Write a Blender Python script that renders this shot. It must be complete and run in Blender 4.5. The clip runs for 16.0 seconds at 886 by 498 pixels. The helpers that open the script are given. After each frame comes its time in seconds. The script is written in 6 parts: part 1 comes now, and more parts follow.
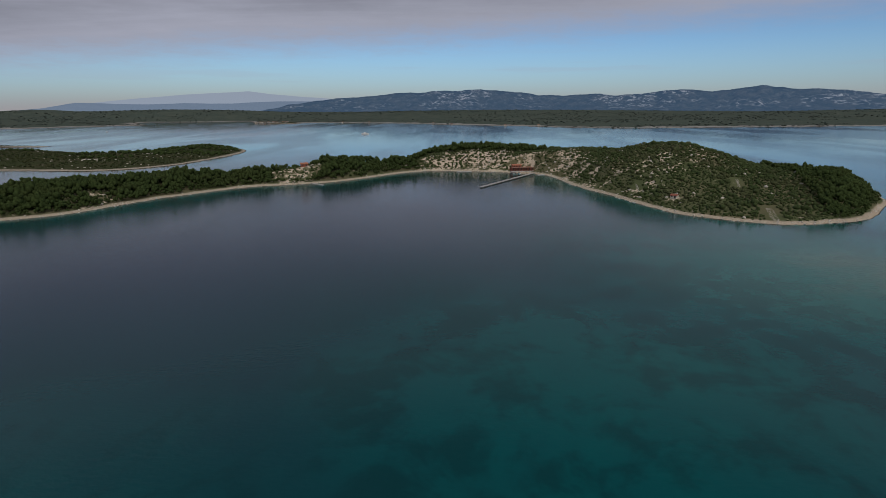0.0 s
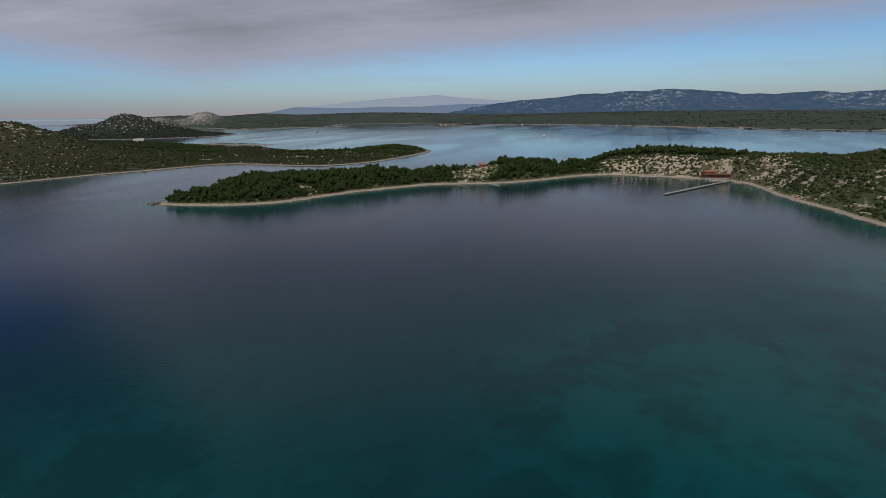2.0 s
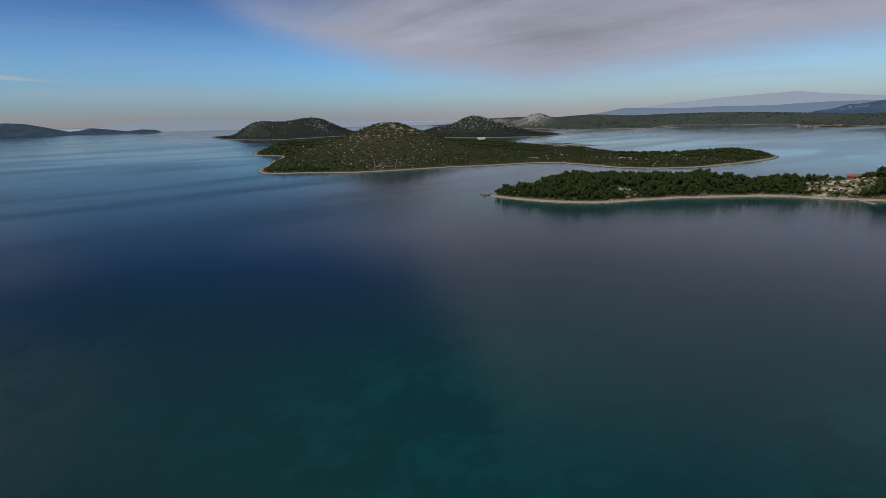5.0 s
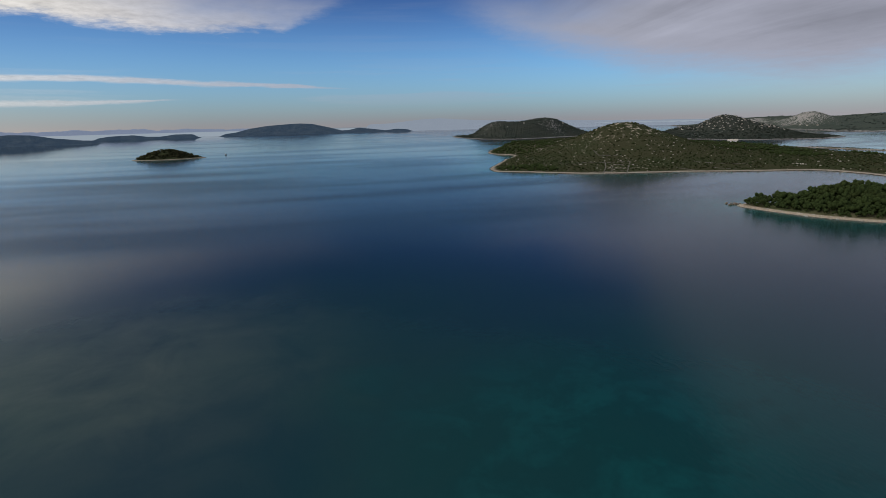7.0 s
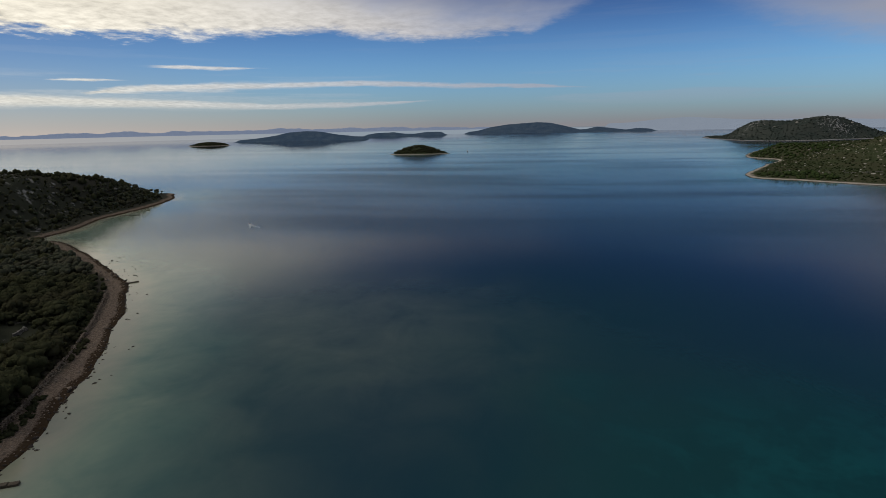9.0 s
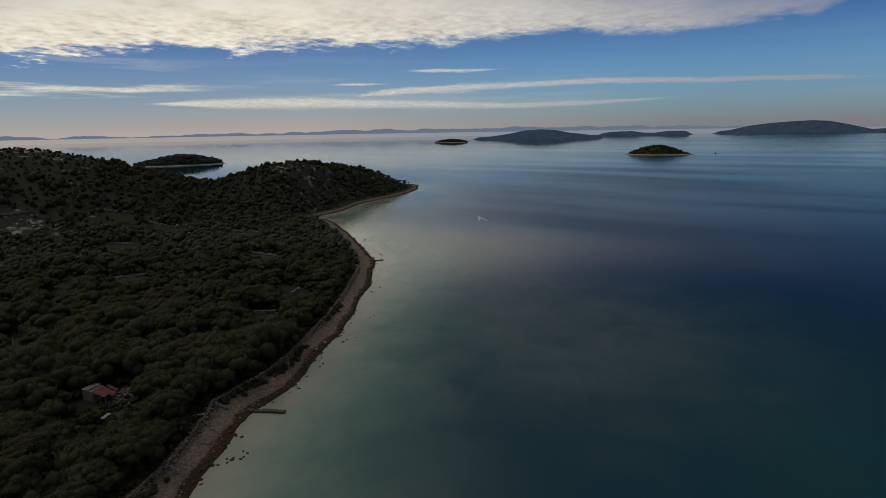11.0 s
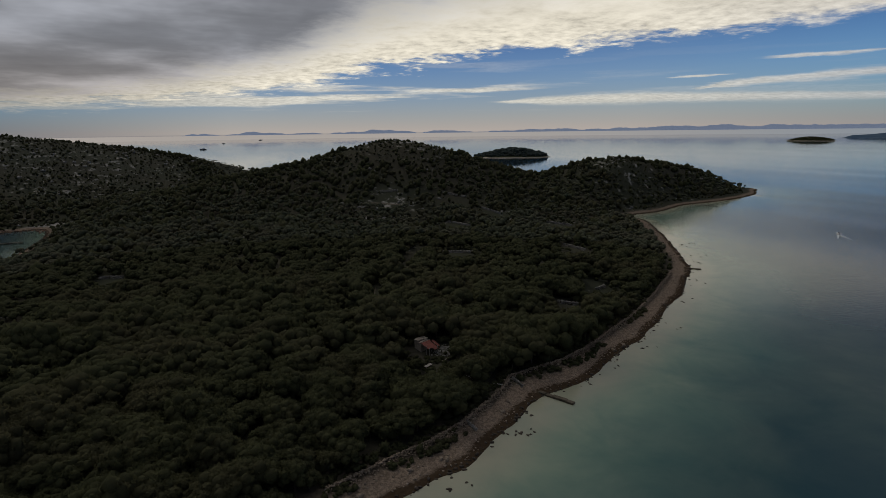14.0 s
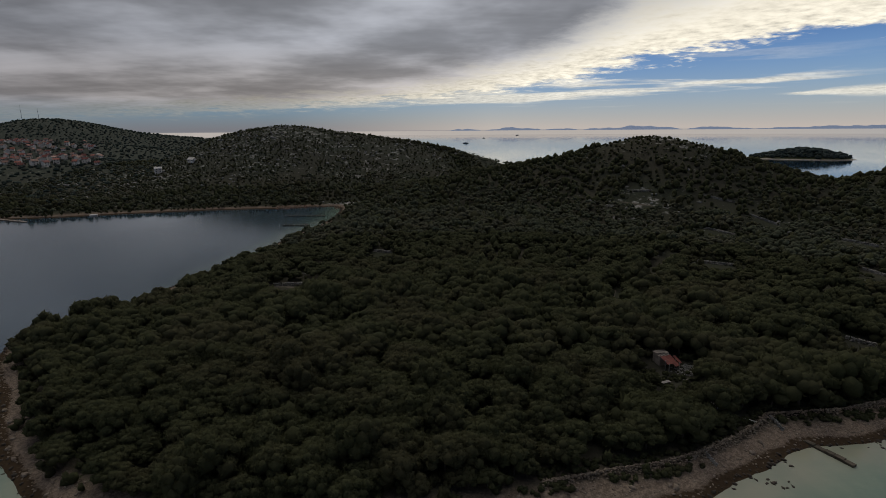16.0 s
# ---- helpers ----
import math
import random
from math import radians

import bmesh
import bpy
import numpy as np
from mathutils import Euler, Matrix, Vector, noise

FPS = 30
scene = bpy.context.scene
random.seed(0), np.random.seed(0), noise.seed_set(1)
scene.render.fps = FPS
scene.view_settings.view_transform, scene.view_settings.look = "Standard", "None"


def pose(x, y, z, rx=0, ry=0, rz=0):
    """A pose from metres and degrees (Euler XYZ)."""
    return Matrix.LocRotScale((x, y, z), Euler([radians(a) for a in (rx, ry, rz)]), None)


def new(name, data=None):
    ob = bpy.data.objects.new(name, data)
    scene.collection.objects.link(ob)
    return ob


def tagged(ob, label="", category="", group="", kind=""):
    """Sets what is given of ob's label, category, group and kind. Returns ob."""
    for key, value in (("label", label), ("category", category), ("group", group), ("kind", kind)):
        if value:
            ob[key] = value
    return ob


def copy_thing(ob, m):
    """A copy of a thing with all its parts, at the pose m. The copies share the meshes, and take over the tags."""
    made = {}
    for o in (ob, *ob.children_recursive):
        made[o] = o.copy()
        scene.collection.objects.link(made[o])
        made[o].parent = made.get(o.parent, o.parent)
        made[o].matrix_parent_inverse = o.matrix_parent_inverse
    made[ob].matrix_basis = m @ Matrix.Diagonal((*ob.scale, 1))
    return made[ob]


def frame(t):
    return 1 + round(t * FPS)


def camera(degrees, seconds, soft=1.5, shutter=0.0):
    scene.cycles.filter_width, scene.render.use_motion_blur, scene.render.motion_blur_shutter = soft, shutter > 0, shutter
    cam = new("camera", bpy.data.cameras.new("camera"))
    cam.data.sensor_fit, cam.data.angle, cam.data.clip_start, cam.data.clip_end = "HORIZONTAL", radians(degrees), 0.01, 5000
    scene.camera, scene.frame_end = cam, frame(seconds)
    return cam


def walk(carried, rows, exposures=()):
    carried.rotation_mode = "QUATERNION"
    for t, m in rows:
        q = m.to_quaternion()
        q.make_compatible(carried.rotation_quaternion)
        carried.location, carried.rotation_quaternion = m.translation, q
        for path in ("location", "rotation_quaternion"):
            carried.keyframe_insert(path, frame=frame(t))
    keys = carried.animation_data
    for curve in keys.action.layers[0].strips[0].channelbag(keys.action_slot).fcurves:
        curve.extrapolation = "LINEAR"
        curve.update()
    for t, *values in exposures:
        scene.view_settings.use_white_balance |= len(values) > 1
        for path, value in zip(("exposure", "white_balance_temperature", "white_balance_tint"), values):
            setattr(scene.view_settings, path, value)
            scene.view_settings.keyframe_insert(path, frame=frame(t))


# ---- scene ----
# Camera: hangs in one place, 60 m over the sea, and turns to its left.
cam = camera(79.1, 16.0, 0.8)
EYE = (0.0, 0.0, 60.0)
# seconds, yaw, pitch, roll
PATH = [
    (0, 0.19, -14.80, -0.32),
    (0.5, 4.27, -14.75, -0.42),
    (1, 9.04, -14.66, -0.58),
    (1.5, 13.91, -14.56, -0.66),
    (2, 18.84, -14.44, -0.78),
    (2.5, 23.40, -14.36, -0.82),
    (3, 28.52, -14.25, -0.89),
    (3.5, 34.32, -14.13, -1.09),
    (4, 40.23, -14.01, -1.16),
    (6.5, 69.90, -13.36, -1.41),
    (7, 75.96, -13.22, -1.41),
    (7.5, 82.03, -13.09, -1.32),
    (8, 88.21, -12.96, -1.38),
    (8.5, 94.13, -12.86, -1.33),
    (9, 100.26, -12.80, -1.18),
    (11.5, 129.82, -12.52, -0.92),
    (12, 135.26, -12.53, -0.90),
    (12.5, 140.73, -12.51, -0.84),
    (13, 145.81, -12.50, -0.79),
    (13.5, 151.02, -12.53, -0.79),
    (14, 157.19, -12.53, -0.70),
    (14.5, 163.77, -12.56, -0.62),
    (15, 170.32, -12.60, -0.58),
    (15.5, 176.82, -12.67, -0.50),
    (16, 183.26, -12.72, -0.42),
]
walk(cam, [(t, pose(*EYE) @ pose(0, 0, 0, 0, 0, yaw) @ pose(0, 0, 0, 90 + pitch, 0, 0) @ pose(0, 0, 0, 0, 0, roll))
           for t, yaw, pitch, roll in PATH],
     [(0, 0.15), (4, 0.18), (7, 0.25), (8, 0.17), (9, 0.08), (11.5, -0.25), (13, -0.27), (14.5, -0.14), (16, 0.05)])

# ---------------------------------------------------------------- light
SUN_AZ, SUN_EL = 190.0, 38.0      # degrees left of +y, degrees up
sun_to = Vector((-math.sin(radians(SUN_AZ)) * math.cos(radians(SUN_EL)), math.cos(radians(SUN_AZ)) * math.cos(radians(SUN_EL)), math.sin(radians(SUN_EL))))
sun = new("sun", bpy.data.lights.new("sun", "SUN"))
sun.data.energy, sun.data.angle, sun.data.color = 1.15, radians(40), (1.0, 0.94, 0.86)
sun.matrix_world = Matrix.Translation((0, 0, 300)) @ (-sun_to).to_track_quat("-Z", "Y").to_matrix().to_4x4()


class Nodes:
    """A short hand for node trees."""

    def __init__(self, tree):
        self.t = tree
        tree.nodes.clear()

    def add(self, kind, ins=None):
        n = self.t.nodes.new(kind)
        for k, v in (ins or {}).items():
            self.put(n.inputs[k], v)
        return n

    def put(self, socket, v):
        if isinstance(v, bpy.types.NodeSocket):
            self.t.links.new(v, socket)
        else:
            socket.default_value = v

    def math(self, op, a, b=0.0, c=0.0, clamp=False):
        n = self.add("ShaderNodeMath")
        n.operation, n.use_clamp = op, clamp
        for s, v in zip(n.inputs, (a, b, c)):
            self.put(s, v)
        return n.outputs[0]

    def step(self, v, lo, hi, out0=0.0, out1=1.0):
        n = self.add("ShaderNodeMapRange")
        n.interpolation_type = "SMOOTHSTEP"
        for s, x in zip(n.inputs, (v, lo, hi, out0, out1)):
            self.put(s, x)
        return n.outputs[0]

    def mix(self, f, a, b, blend="MIX"):
        n = self.add("ShaderNodeMix")
        n.data_type, n.blend_type = "RGBA", blend
        self.put(n.inputs[0], f)
        self.put(n.inputs[6], a if not isinstance(a, tuple) else (*a[:3], 1))
        self.put(n.inputs[7], b if not isinstance(b, tuple) else (*b[:3], 1))
        return n.outputs[2]

    def noise(self, vec, scale, detail=3.0, rough=0.5, out=0, dist=0.0):
        n = self.add("ShaderNodeTexNoise", {"Scale": scale, "Detail": detail, "Roughness": rough, "Distortion": dist})
        if vec is not None:
            self.put(n.inputs["Vector"], vec)
        return n.outputs[out]

    def ramp(self, f, stops, interp="LINEAR"):
        n = self.add("ShaderNodeValToRGB")
        n.color_ramp.interpolation = interp
        e = n.color_ramp.elements
        while len(e) < len(stops):
            e.new(0.5)
        for el, (p, c) in zip(e, stops):
            el.position, el.color = p, ((c, c, c, 1) if not isinstance(c, tuple) else (*c, 1))
        self.put(n.inputs[0], f)
        return n.outputs[0]

    def xyz(self, v):
        return self.add("ShaderNodeSeparateXYZ", {0: v}).outputs

    def vec(self, x, y, z):
        return self.add("ShaderNodeCombineXYZ", {0: x, 1: y, 2: z}).outputs[0]


def sky_world():
    """A clear Nishita sky, with haze over the horizon and sheets and streaks of cloud."""
    w = bpy.data.worlds.new("sky")
    w.use_nodes = True
    scene.world = w
    N = Nodes(w.node_tree)
    d = N.add("ShaderNodeTexCoord").outputs["Generated"]
    x, y, z = N.xyz(d)
    deg = 57.29578
    el = N.math("MULTIPLY", N.math("ARCSINE", z), deg)
    az0 = N.math("MULTIPLY", N.math("ARCTAN2", N.math("MULTIPLY", x, -1.0), y), deg)
    az = N.math("ADD", az0, N.math("MULTIPLY", N.math("LESS_THAN", az0, -110.0), 360.0))   # -110 .. 250
    s = N.math("DIVIDE", N.math("ADD", az, 110.0), 360.0)
    air = N.add("ShaderNodeTexSky")
    air.sky_type, air.sun_disc, air.sun_elevation, air.sun_rotation = "NISHITA", False, radians(SUN_EL), radians(360 - SUN_AZ)
    air.altitude, air.air_density, air.dust_density, air.ozone_density = 60, 1.0, 0.6, 2.0
    sky = air.outputs[0]
    dot = N.add("ShaderNodeVectorMath", {0: d, 1: tuple(sun_to)})
    dot.operation = "DOT_PRODUCT"
    sund = dot.outputs["Value"]
    near = N.step(sund, 0.1, 1.0)
    side = N.step(sund, -0.4, 0.7)
    clear = N.mix(1.0, N.mix(1.0, sky, N.mix(N.step(az, 30.0, 65.0), (0.47, 0.66, 0.88), (0.43, 0.73, 1.06)), "MULTIPLY"), N.mix(near, (1.0, 1.0, 1.0), (0.165, 0.30, 0.45)), "MULTIPLY")
    high = N.math("MULTIPLY", N.step(el, 3.0, 21.0, 1.0, 0.28), N.step(el, 40.0, 62.0, 1.0, 3.0))
    clear = N.mix(1.0, clear, N.vec(high, high, N.math("POWER", high, 0.8)), "MULTIPLY")
    deep = N.ramp(s, [((a + 110) / 360, v) for a, v in ((25, 1.0), (58, 0.58), (80, 0.50), (100, 0.58), (135, 0.72))])
    deep = N.math("SUBTRACT", 1.0, N.math("MULTIPLY", N.math("SUBTRACT", 1.0, deep), N.step(el, 5.0, 17.0, 0.1, 1.0)))
    clear = N.mix(1.0, clear, N.vec(deep, deep, N.math("POWER", deep, 0.6)), "MULTIPLY")
    # the clouds lie in a flat layer: its plane's coordinates stretch them towards the horizon
    h = N.math("ADD", N.math("MAXIMUM", z, 0.0), 0.085)
    u, v = N.math("DIVIDE", x, h), N.math("DIVIDE", y, h)
    p = N.vec(u, v, 0.0)
    big = N.noise(p, 0.6, 5, 0.55)
    fine = N.noise(p, 2.4, 6, 0.62, dist=0.3)
    tiny = N.noise(p, 11.0, 4, 0.6)
    # lower edge of the main sheet, in degrees / 12, by azimuth
    edge = N.ramp(s, [((a + 110) / 360, e / 14) for a, e in
                      ((-80, 8.5), (-37, 7.4), (-7, 6.3), (21, 4.8), (42, 2.6), (56, 4.4), (68, 7.8), (80, 13.5), (91, 9.0), (100, 8.5),
                       (112, 9.2), (132, 8.2), (150, 7.6), (164, 6.0), (172, 4.0), (184, 2.6), (200, 1.6), (225, 0.4))])
    over = N.math("SUBTRACT", el, N.math("MULTIPLY", edge, 14.0))
    over = N.math("ADD", over, N.math("MULTIPLY", N.math("SUBTRACT", fine, 0.5), N.math("MULTIPLY", N.step(az, 158.0, 176.0, 1.0, 0.5), N.math("ADD", 2.2, N.math("MULTIPLY", near, 4.5)))))
    calm = N.step(az, 158.0, 176.0, 1.0, 0.35)
    over = N.math("ADD", over, N.math("MULTIPLY", N.math("SUBTRACT", tiny, 0.5), N.math("MULTIPLY", calm, N.math("ADD", 0.7, N.math("MULTIPLY", near, 1.5)))))
    crisp = N.math("MAXIMUM", near, N.step(az, 74.0, 90.0, 0.0, 0.9))
    sheet = N.step(over, N.math("ADD", -1.4, N.math("MULTIPLY", crisp, 1.2)), N.math("SUBTRACT", 2.8, N.math("MULTIPLY", crisp, 2.2)))
    # the sheet breaks up overhead, most of all to the west
    gone = N.ramp(s, [((a + 110) / 360, v / 30) for a, v in ((44, 30), (56, 14), (66, 10.5), (98, 13), (114, 17), (132, 19), (150, 23))])
    gone = N.math("MULTIPLY", gone, 30.0)
    hole = N.ramp(s, [((a + 110) / 360, v) for a, v in ((-60, 0.95), (10, 0.95), (45, 1.0), (65, 1.0), (112, 1.0), (134, 0.5), (165, 0.3), (215, 0.3))])
    sheet = N.math("MULTIPLY", sheet, N.math("SUBTRACT", 1.0, N.math("MULTIPLY", hole, N.step(N.math("ADD", el, N.math("MULTIPLY", big, 10.0)), gone, N.math("ADD", gone, N.step(az, 50.0, 80.0, 13.0, 7.0))))))
    # long thin streaks low in the sky
    st = N.noise(N.vec(N.math("MULTIPLY", az, 0.045), N.math("MULTIPLY", el, 0.85), 3.3), 1.0, 5, 0.55)
    zone = N.ramp(s, [((a + 110) / 360, v) for a, v in ((-110, 0.25), (52, 0.2), (80, 0.3), (100, 0.15), (146, 0.2), (152, 0.9), (190, 0.9), (250, 0.5))])
    lane = N.math("MULTIPLY", N.step(el, 1.2, 2.6), N.step(el, 3.8, 6.0, 1.0, 0.2))
    streak = N.math("MULTIPLY", N.math("MULTIPLY", N.step(st, 0.50, 0.62), lane), zone)
    for mids, half in (([(84, 3.5), (97, 4.0), (108, 4.5), (118, 4.3), (126, 4.0), (134, 3.5)], [(84, 0.0), (92, 0.14), (108, 0.26), (122, 0.34), (129, 0.2), (134, 0.0)]),
                       ([(100, 2.6), (116, 2.4), (126, 2.7), (138, 2.85), (146, 2.7), (152, 2.6)], [(100, 0.0), (110, 0.22), (126, 0.36), (138, 0.55), (146, 0.4), (152, 0.0)]),
                       ([(117, 5.9), (128, 5.8)], [(117, 0.0), (121, 0.12), (125, 0.12), (128, 0.0)]),
                       ([(129, 4.6), (136, 4.55)], [(129, 0.0), (132, 0.12), (134, 0.1), (136, 0.0)])):
        mid_el = N.math("MULTIPLY", N.ramp(s, [((a + 110) / 360, e / 14) for a, e in mids]), 14.0)
        half_el = N.ramp(s, [((a + 110) / 360, v) for a, v in half])
        off = N.math("ABSOLUTE", N.math("SUBTRACT", N.math("ADD", el, N.math("MULTIPLY", N.math("SUBTRACT", st, 0.5), 0.9)), mid_el))
        bar = N.math("MULTIPLY", N.step(N.math("ADD", off, N.math("MULTIPLY", N.math("SUBTRACT", fine, 0.5), 0.5)), N.math("MULTIPLY", half_el, 0.3), N.math("ADD", N.math("MULTIPLY", half_el, 1.5), 0.05), 1.0, 0.0), N.step(half_el, 0.0, 0.1))
        streak = N.math("MAXIMUM", streak, N.math("MULTIPLY", bar, 0.9))
    cover = N.math("MAXIMUM", sheet, N.math("MULTIPLY", streak, 0.8))
    # brightness: thin rims and the side of the sun are bright, the thick middle is grey
    depth = N.ramp(s, [((a + 110) / 360, v) for a, v in ((60, 0.25), (110, 0.35), (132, 0.75), (156, 0.6), (174, 0.25), (190, 0.1))])
    thick = N.step(over, N.math("MULTIPLY", depth, 3.2), N.math("MULTIPLY", depth, 20.0))
    grey = N.math("ADD", N.math("SUBTRACT", 0.29, N.math("MULTIPLY", near, 0.035)), N.math("MULTIPLY", N.math("SUBTRACT", big, 0.5), 0.34))
    glare = N.ramp(s, [((a + 110) / 360, v) for a, v in ((95, 0.6), (125, 0.95), (150, 1.0), (174, 1.0), (186, 0.6), (200, 0.22), (225, 0.0))])
    rim = N.math("ADD", 0.335, N.math("MULTIPLY", N.math("MULTIPLY", side, glare), 0.54))
    core = N.math("ADD", grey, N.math("MULTIPLY", N.math("MULTIPLY", near, N.step(big, 0.40, 0.66)), 0.20))
    wisp = N.noise(N.add("ShaderNodeMapping", {"Vector": p, "Rotation": (0, 0, 0.9), "Scale": (0.35, 1.7, 1)}).outputs[0], 1.0, 6, 0.6, dist=0.4)
    core = N.math("ADD", core, N.math("MULTIPLY", N.math("SUBTRACT", wisp, 0.5), N.math("SUBTRACT", 0.24, N.math("MULTIPLY", side, 0.12))))
    bright = N.math("ADD", N.math("MULTIPLY", rim, N.math("SUBTRACT", 1.0, thick)), N.math("MULTIPLY", core, thick))
    bright = N.math("MULTIPLY", bright, N.math("ADD", 1.0, N.math("MULTIPLY", N.math("SUBTRACT", 1.0, thick), N.math("MULTIPLY", side, N.math("ADD", N.math("MULTIPLY", N.math("SUBTRACT", tiny, 0.5), N.step(over, 0.5, 4.0, 1.2, 0.35)), N.math("MULTIPLY", N.math("SUBTRACT", fine, 0.55), 0.9))))))
    dim = N.step(el, 8.0, 20.0, 1.0, N.math("ADD", 0.62, N.math("MULTIPLY", side, 0.3)))
    bright = N.math("MULTIPLY", N.math("MULTIPLY", bright, dim), N.step(az, 185.0, 218.0, 1.0, 0.74))
    tint = N.mix(N.math("MULTIPLY", side, N.math("SUBTRACT", 1.0, thick)), N.mix(dim, (0.82, 0.93, 1.30), N.mix(near, (0.905, 0.94, 1.15), N.mix(N.step(el, 3.0, 9.0), (1.08, 1.0, 0.96), (0.93, 0.965, 1.06)))), (1.06, 0.985, 0.82))
    cloud = N.mix(1.0, tint, N.vec(N.math("MULTIPLY", bright, 10.0), N.math("MULTIPLY", bright, 10.0), N.math("MULTIPLY", bright, 10.0)), "MULTIPLY")
    # haze: a pale rosy veil on the horizon
    hz = N.math("POWER", 2.718, N.math("MULTIPLY", N.math("MAXIMUM", el, 0.0), N.math("SUBTRACT", N.math("MULTIPLY", N.step(az, 105.0, 140.0), 0.15), 0.45)))
    haze_c = N.ramp(s, [((a + 110) / 360, (r / 6, g / 6, b / 6)) for a, r, g, b in ((40, 2.9, 2.75, 2.9), (70, 2.2, 2.12, 2.32), (100, 2.55, 2.4, 2.5), (138, 5.2, 4.5, 4.05), (178, 5.2, 4.55, 4.1), (200, 1.9, 1.8, 1.95), (225, 1.7, 1.7, 1.95))])
    haze_c = N.mix(1.0, haze_c, (6.0, 6.0, 6.0), "MULTIPLY")
    base = N.mix(N.math("MULTIPLY", hz, 0.92), clear, haze_c)
    full = N.mix(N.math("MULTIPLY", cover, N.step(el, 0.6, 3.2, 0.25, 1.0)), base, cloud)
    # overhead, out of view, a bright sheet is added to lift the woods' dark gaps
    full = N.mix(N.step(N.math("ADD", el, N.math("MULTIPLY", big, 8.0)), 50.0, 66.0), full, (6.0, 6.0, 6.1))
    # under the horizon the hazy distant sea
    far_sea = N.mix(near, (1.3, 1.7, 2.2), (3.0, 2.75, 2.7))
    full = N.mix(N.step(el, -0.32, -0.18), far_sea, full)
    bg = N.add("ShaderNodeBackground", {0: full, 1: 0.1})
    N.add("ShaderNodeOutputWorld", {0: bg.outputs[0]})


sky_world()


# ---------------------------------------------------------------- materials
def material(name, rough=0.9, spec=0.3):
    m = bpy.data.materials.new(name)
    m.use_nodes = True
    N = Nodes(m.node_tree)
    b = N.add("ShaderNodeBsdfPrincipled", {"Roughness": rough, "Specular IOR Level": spec})
    N.out = N.add("ShaderNodeOutputMaterial", {0: b.outputs[0]})
    return m, N, b


def bump(N, b, height, strength, distance):
    n = N.add("ShaderNodeBump", {"Strength": strength, "Distance": distance, "Height": height})
    N.put(b.inputs["Normal"], n.outputs[0])


def plain(name, a, c, scale=1.0, rough=0.8, spec=0.3, bumps=0.0):
    """Two tones mixed by noise at two scales."""
    m, N, b = material(name, rough, spec)
    pos = N.add("ShaderNodeNewGeometry").outputs["Position"]
    n = N.math("ADD", N.math("MULTIPLY", N.noise(pos, scale), 0.6), N.math("MULTIPLY", N.noise(pos, scale * 9, 2), 0.4))
    N.put(b.inputs["Base Color"], N.mix(N.step(n, 0.35, 0.65), a, c))
    if bumps:
        bump(N, b, n, 0.6, bumps)
    return m


def leaves(name, dark, light, hue=(0.10, 0.085, 0.03), vary=0.35):
    """Foliage: every clump and every tree a little different."""
    m, N, b = material(name, 0.9, 0.03)
    g = N.add("ShaderNodeNewGeometry")
    pos = g.outputs["Position"]
    r = N.math("ADD", N.math("MULTIPLY", g.outputs["Random Per Island"], 0.25),
               N.math("MULTIPLY", N.add("ShaderNodeObjectInfo").outputs["Random"], 0.25))
    r = N.math("ADD", r, N.math("MULTIPLY", N.step(N.noise(pos, 0.16, 2, 0.5), 0.3, 0.7), 0.5))
    c = N.mix(N.math("ADD", N.math("MULTIPLY", r, 0.6), N.math("MULTIPLY", N.step(N.noise(pos, 2.2, 4, 0.75), 0.35, 0.65), 0.4)), dark, light)
    c = N.mix(N.math("MULTIPLY", N.step(N.noise(pos, 0.05, 3), 0.46, 0.64), vary), c, hue)
    N.put(b.inputs["Base Color"], c)
    bump(N, b, N.noise(pos, 3.0, 4, 0.7), 0.25, 0.25)
    thin = N.add("ShaderNodeBsdfTranslucent", {"Color": c})
    both = N.add("ShaderNodeMixShader", {0: 0.5, 1: b.outputs[0], 2: thin.outputs[0]})
    N.put(N.out.inputs[0], both.outputs[0])
    return m


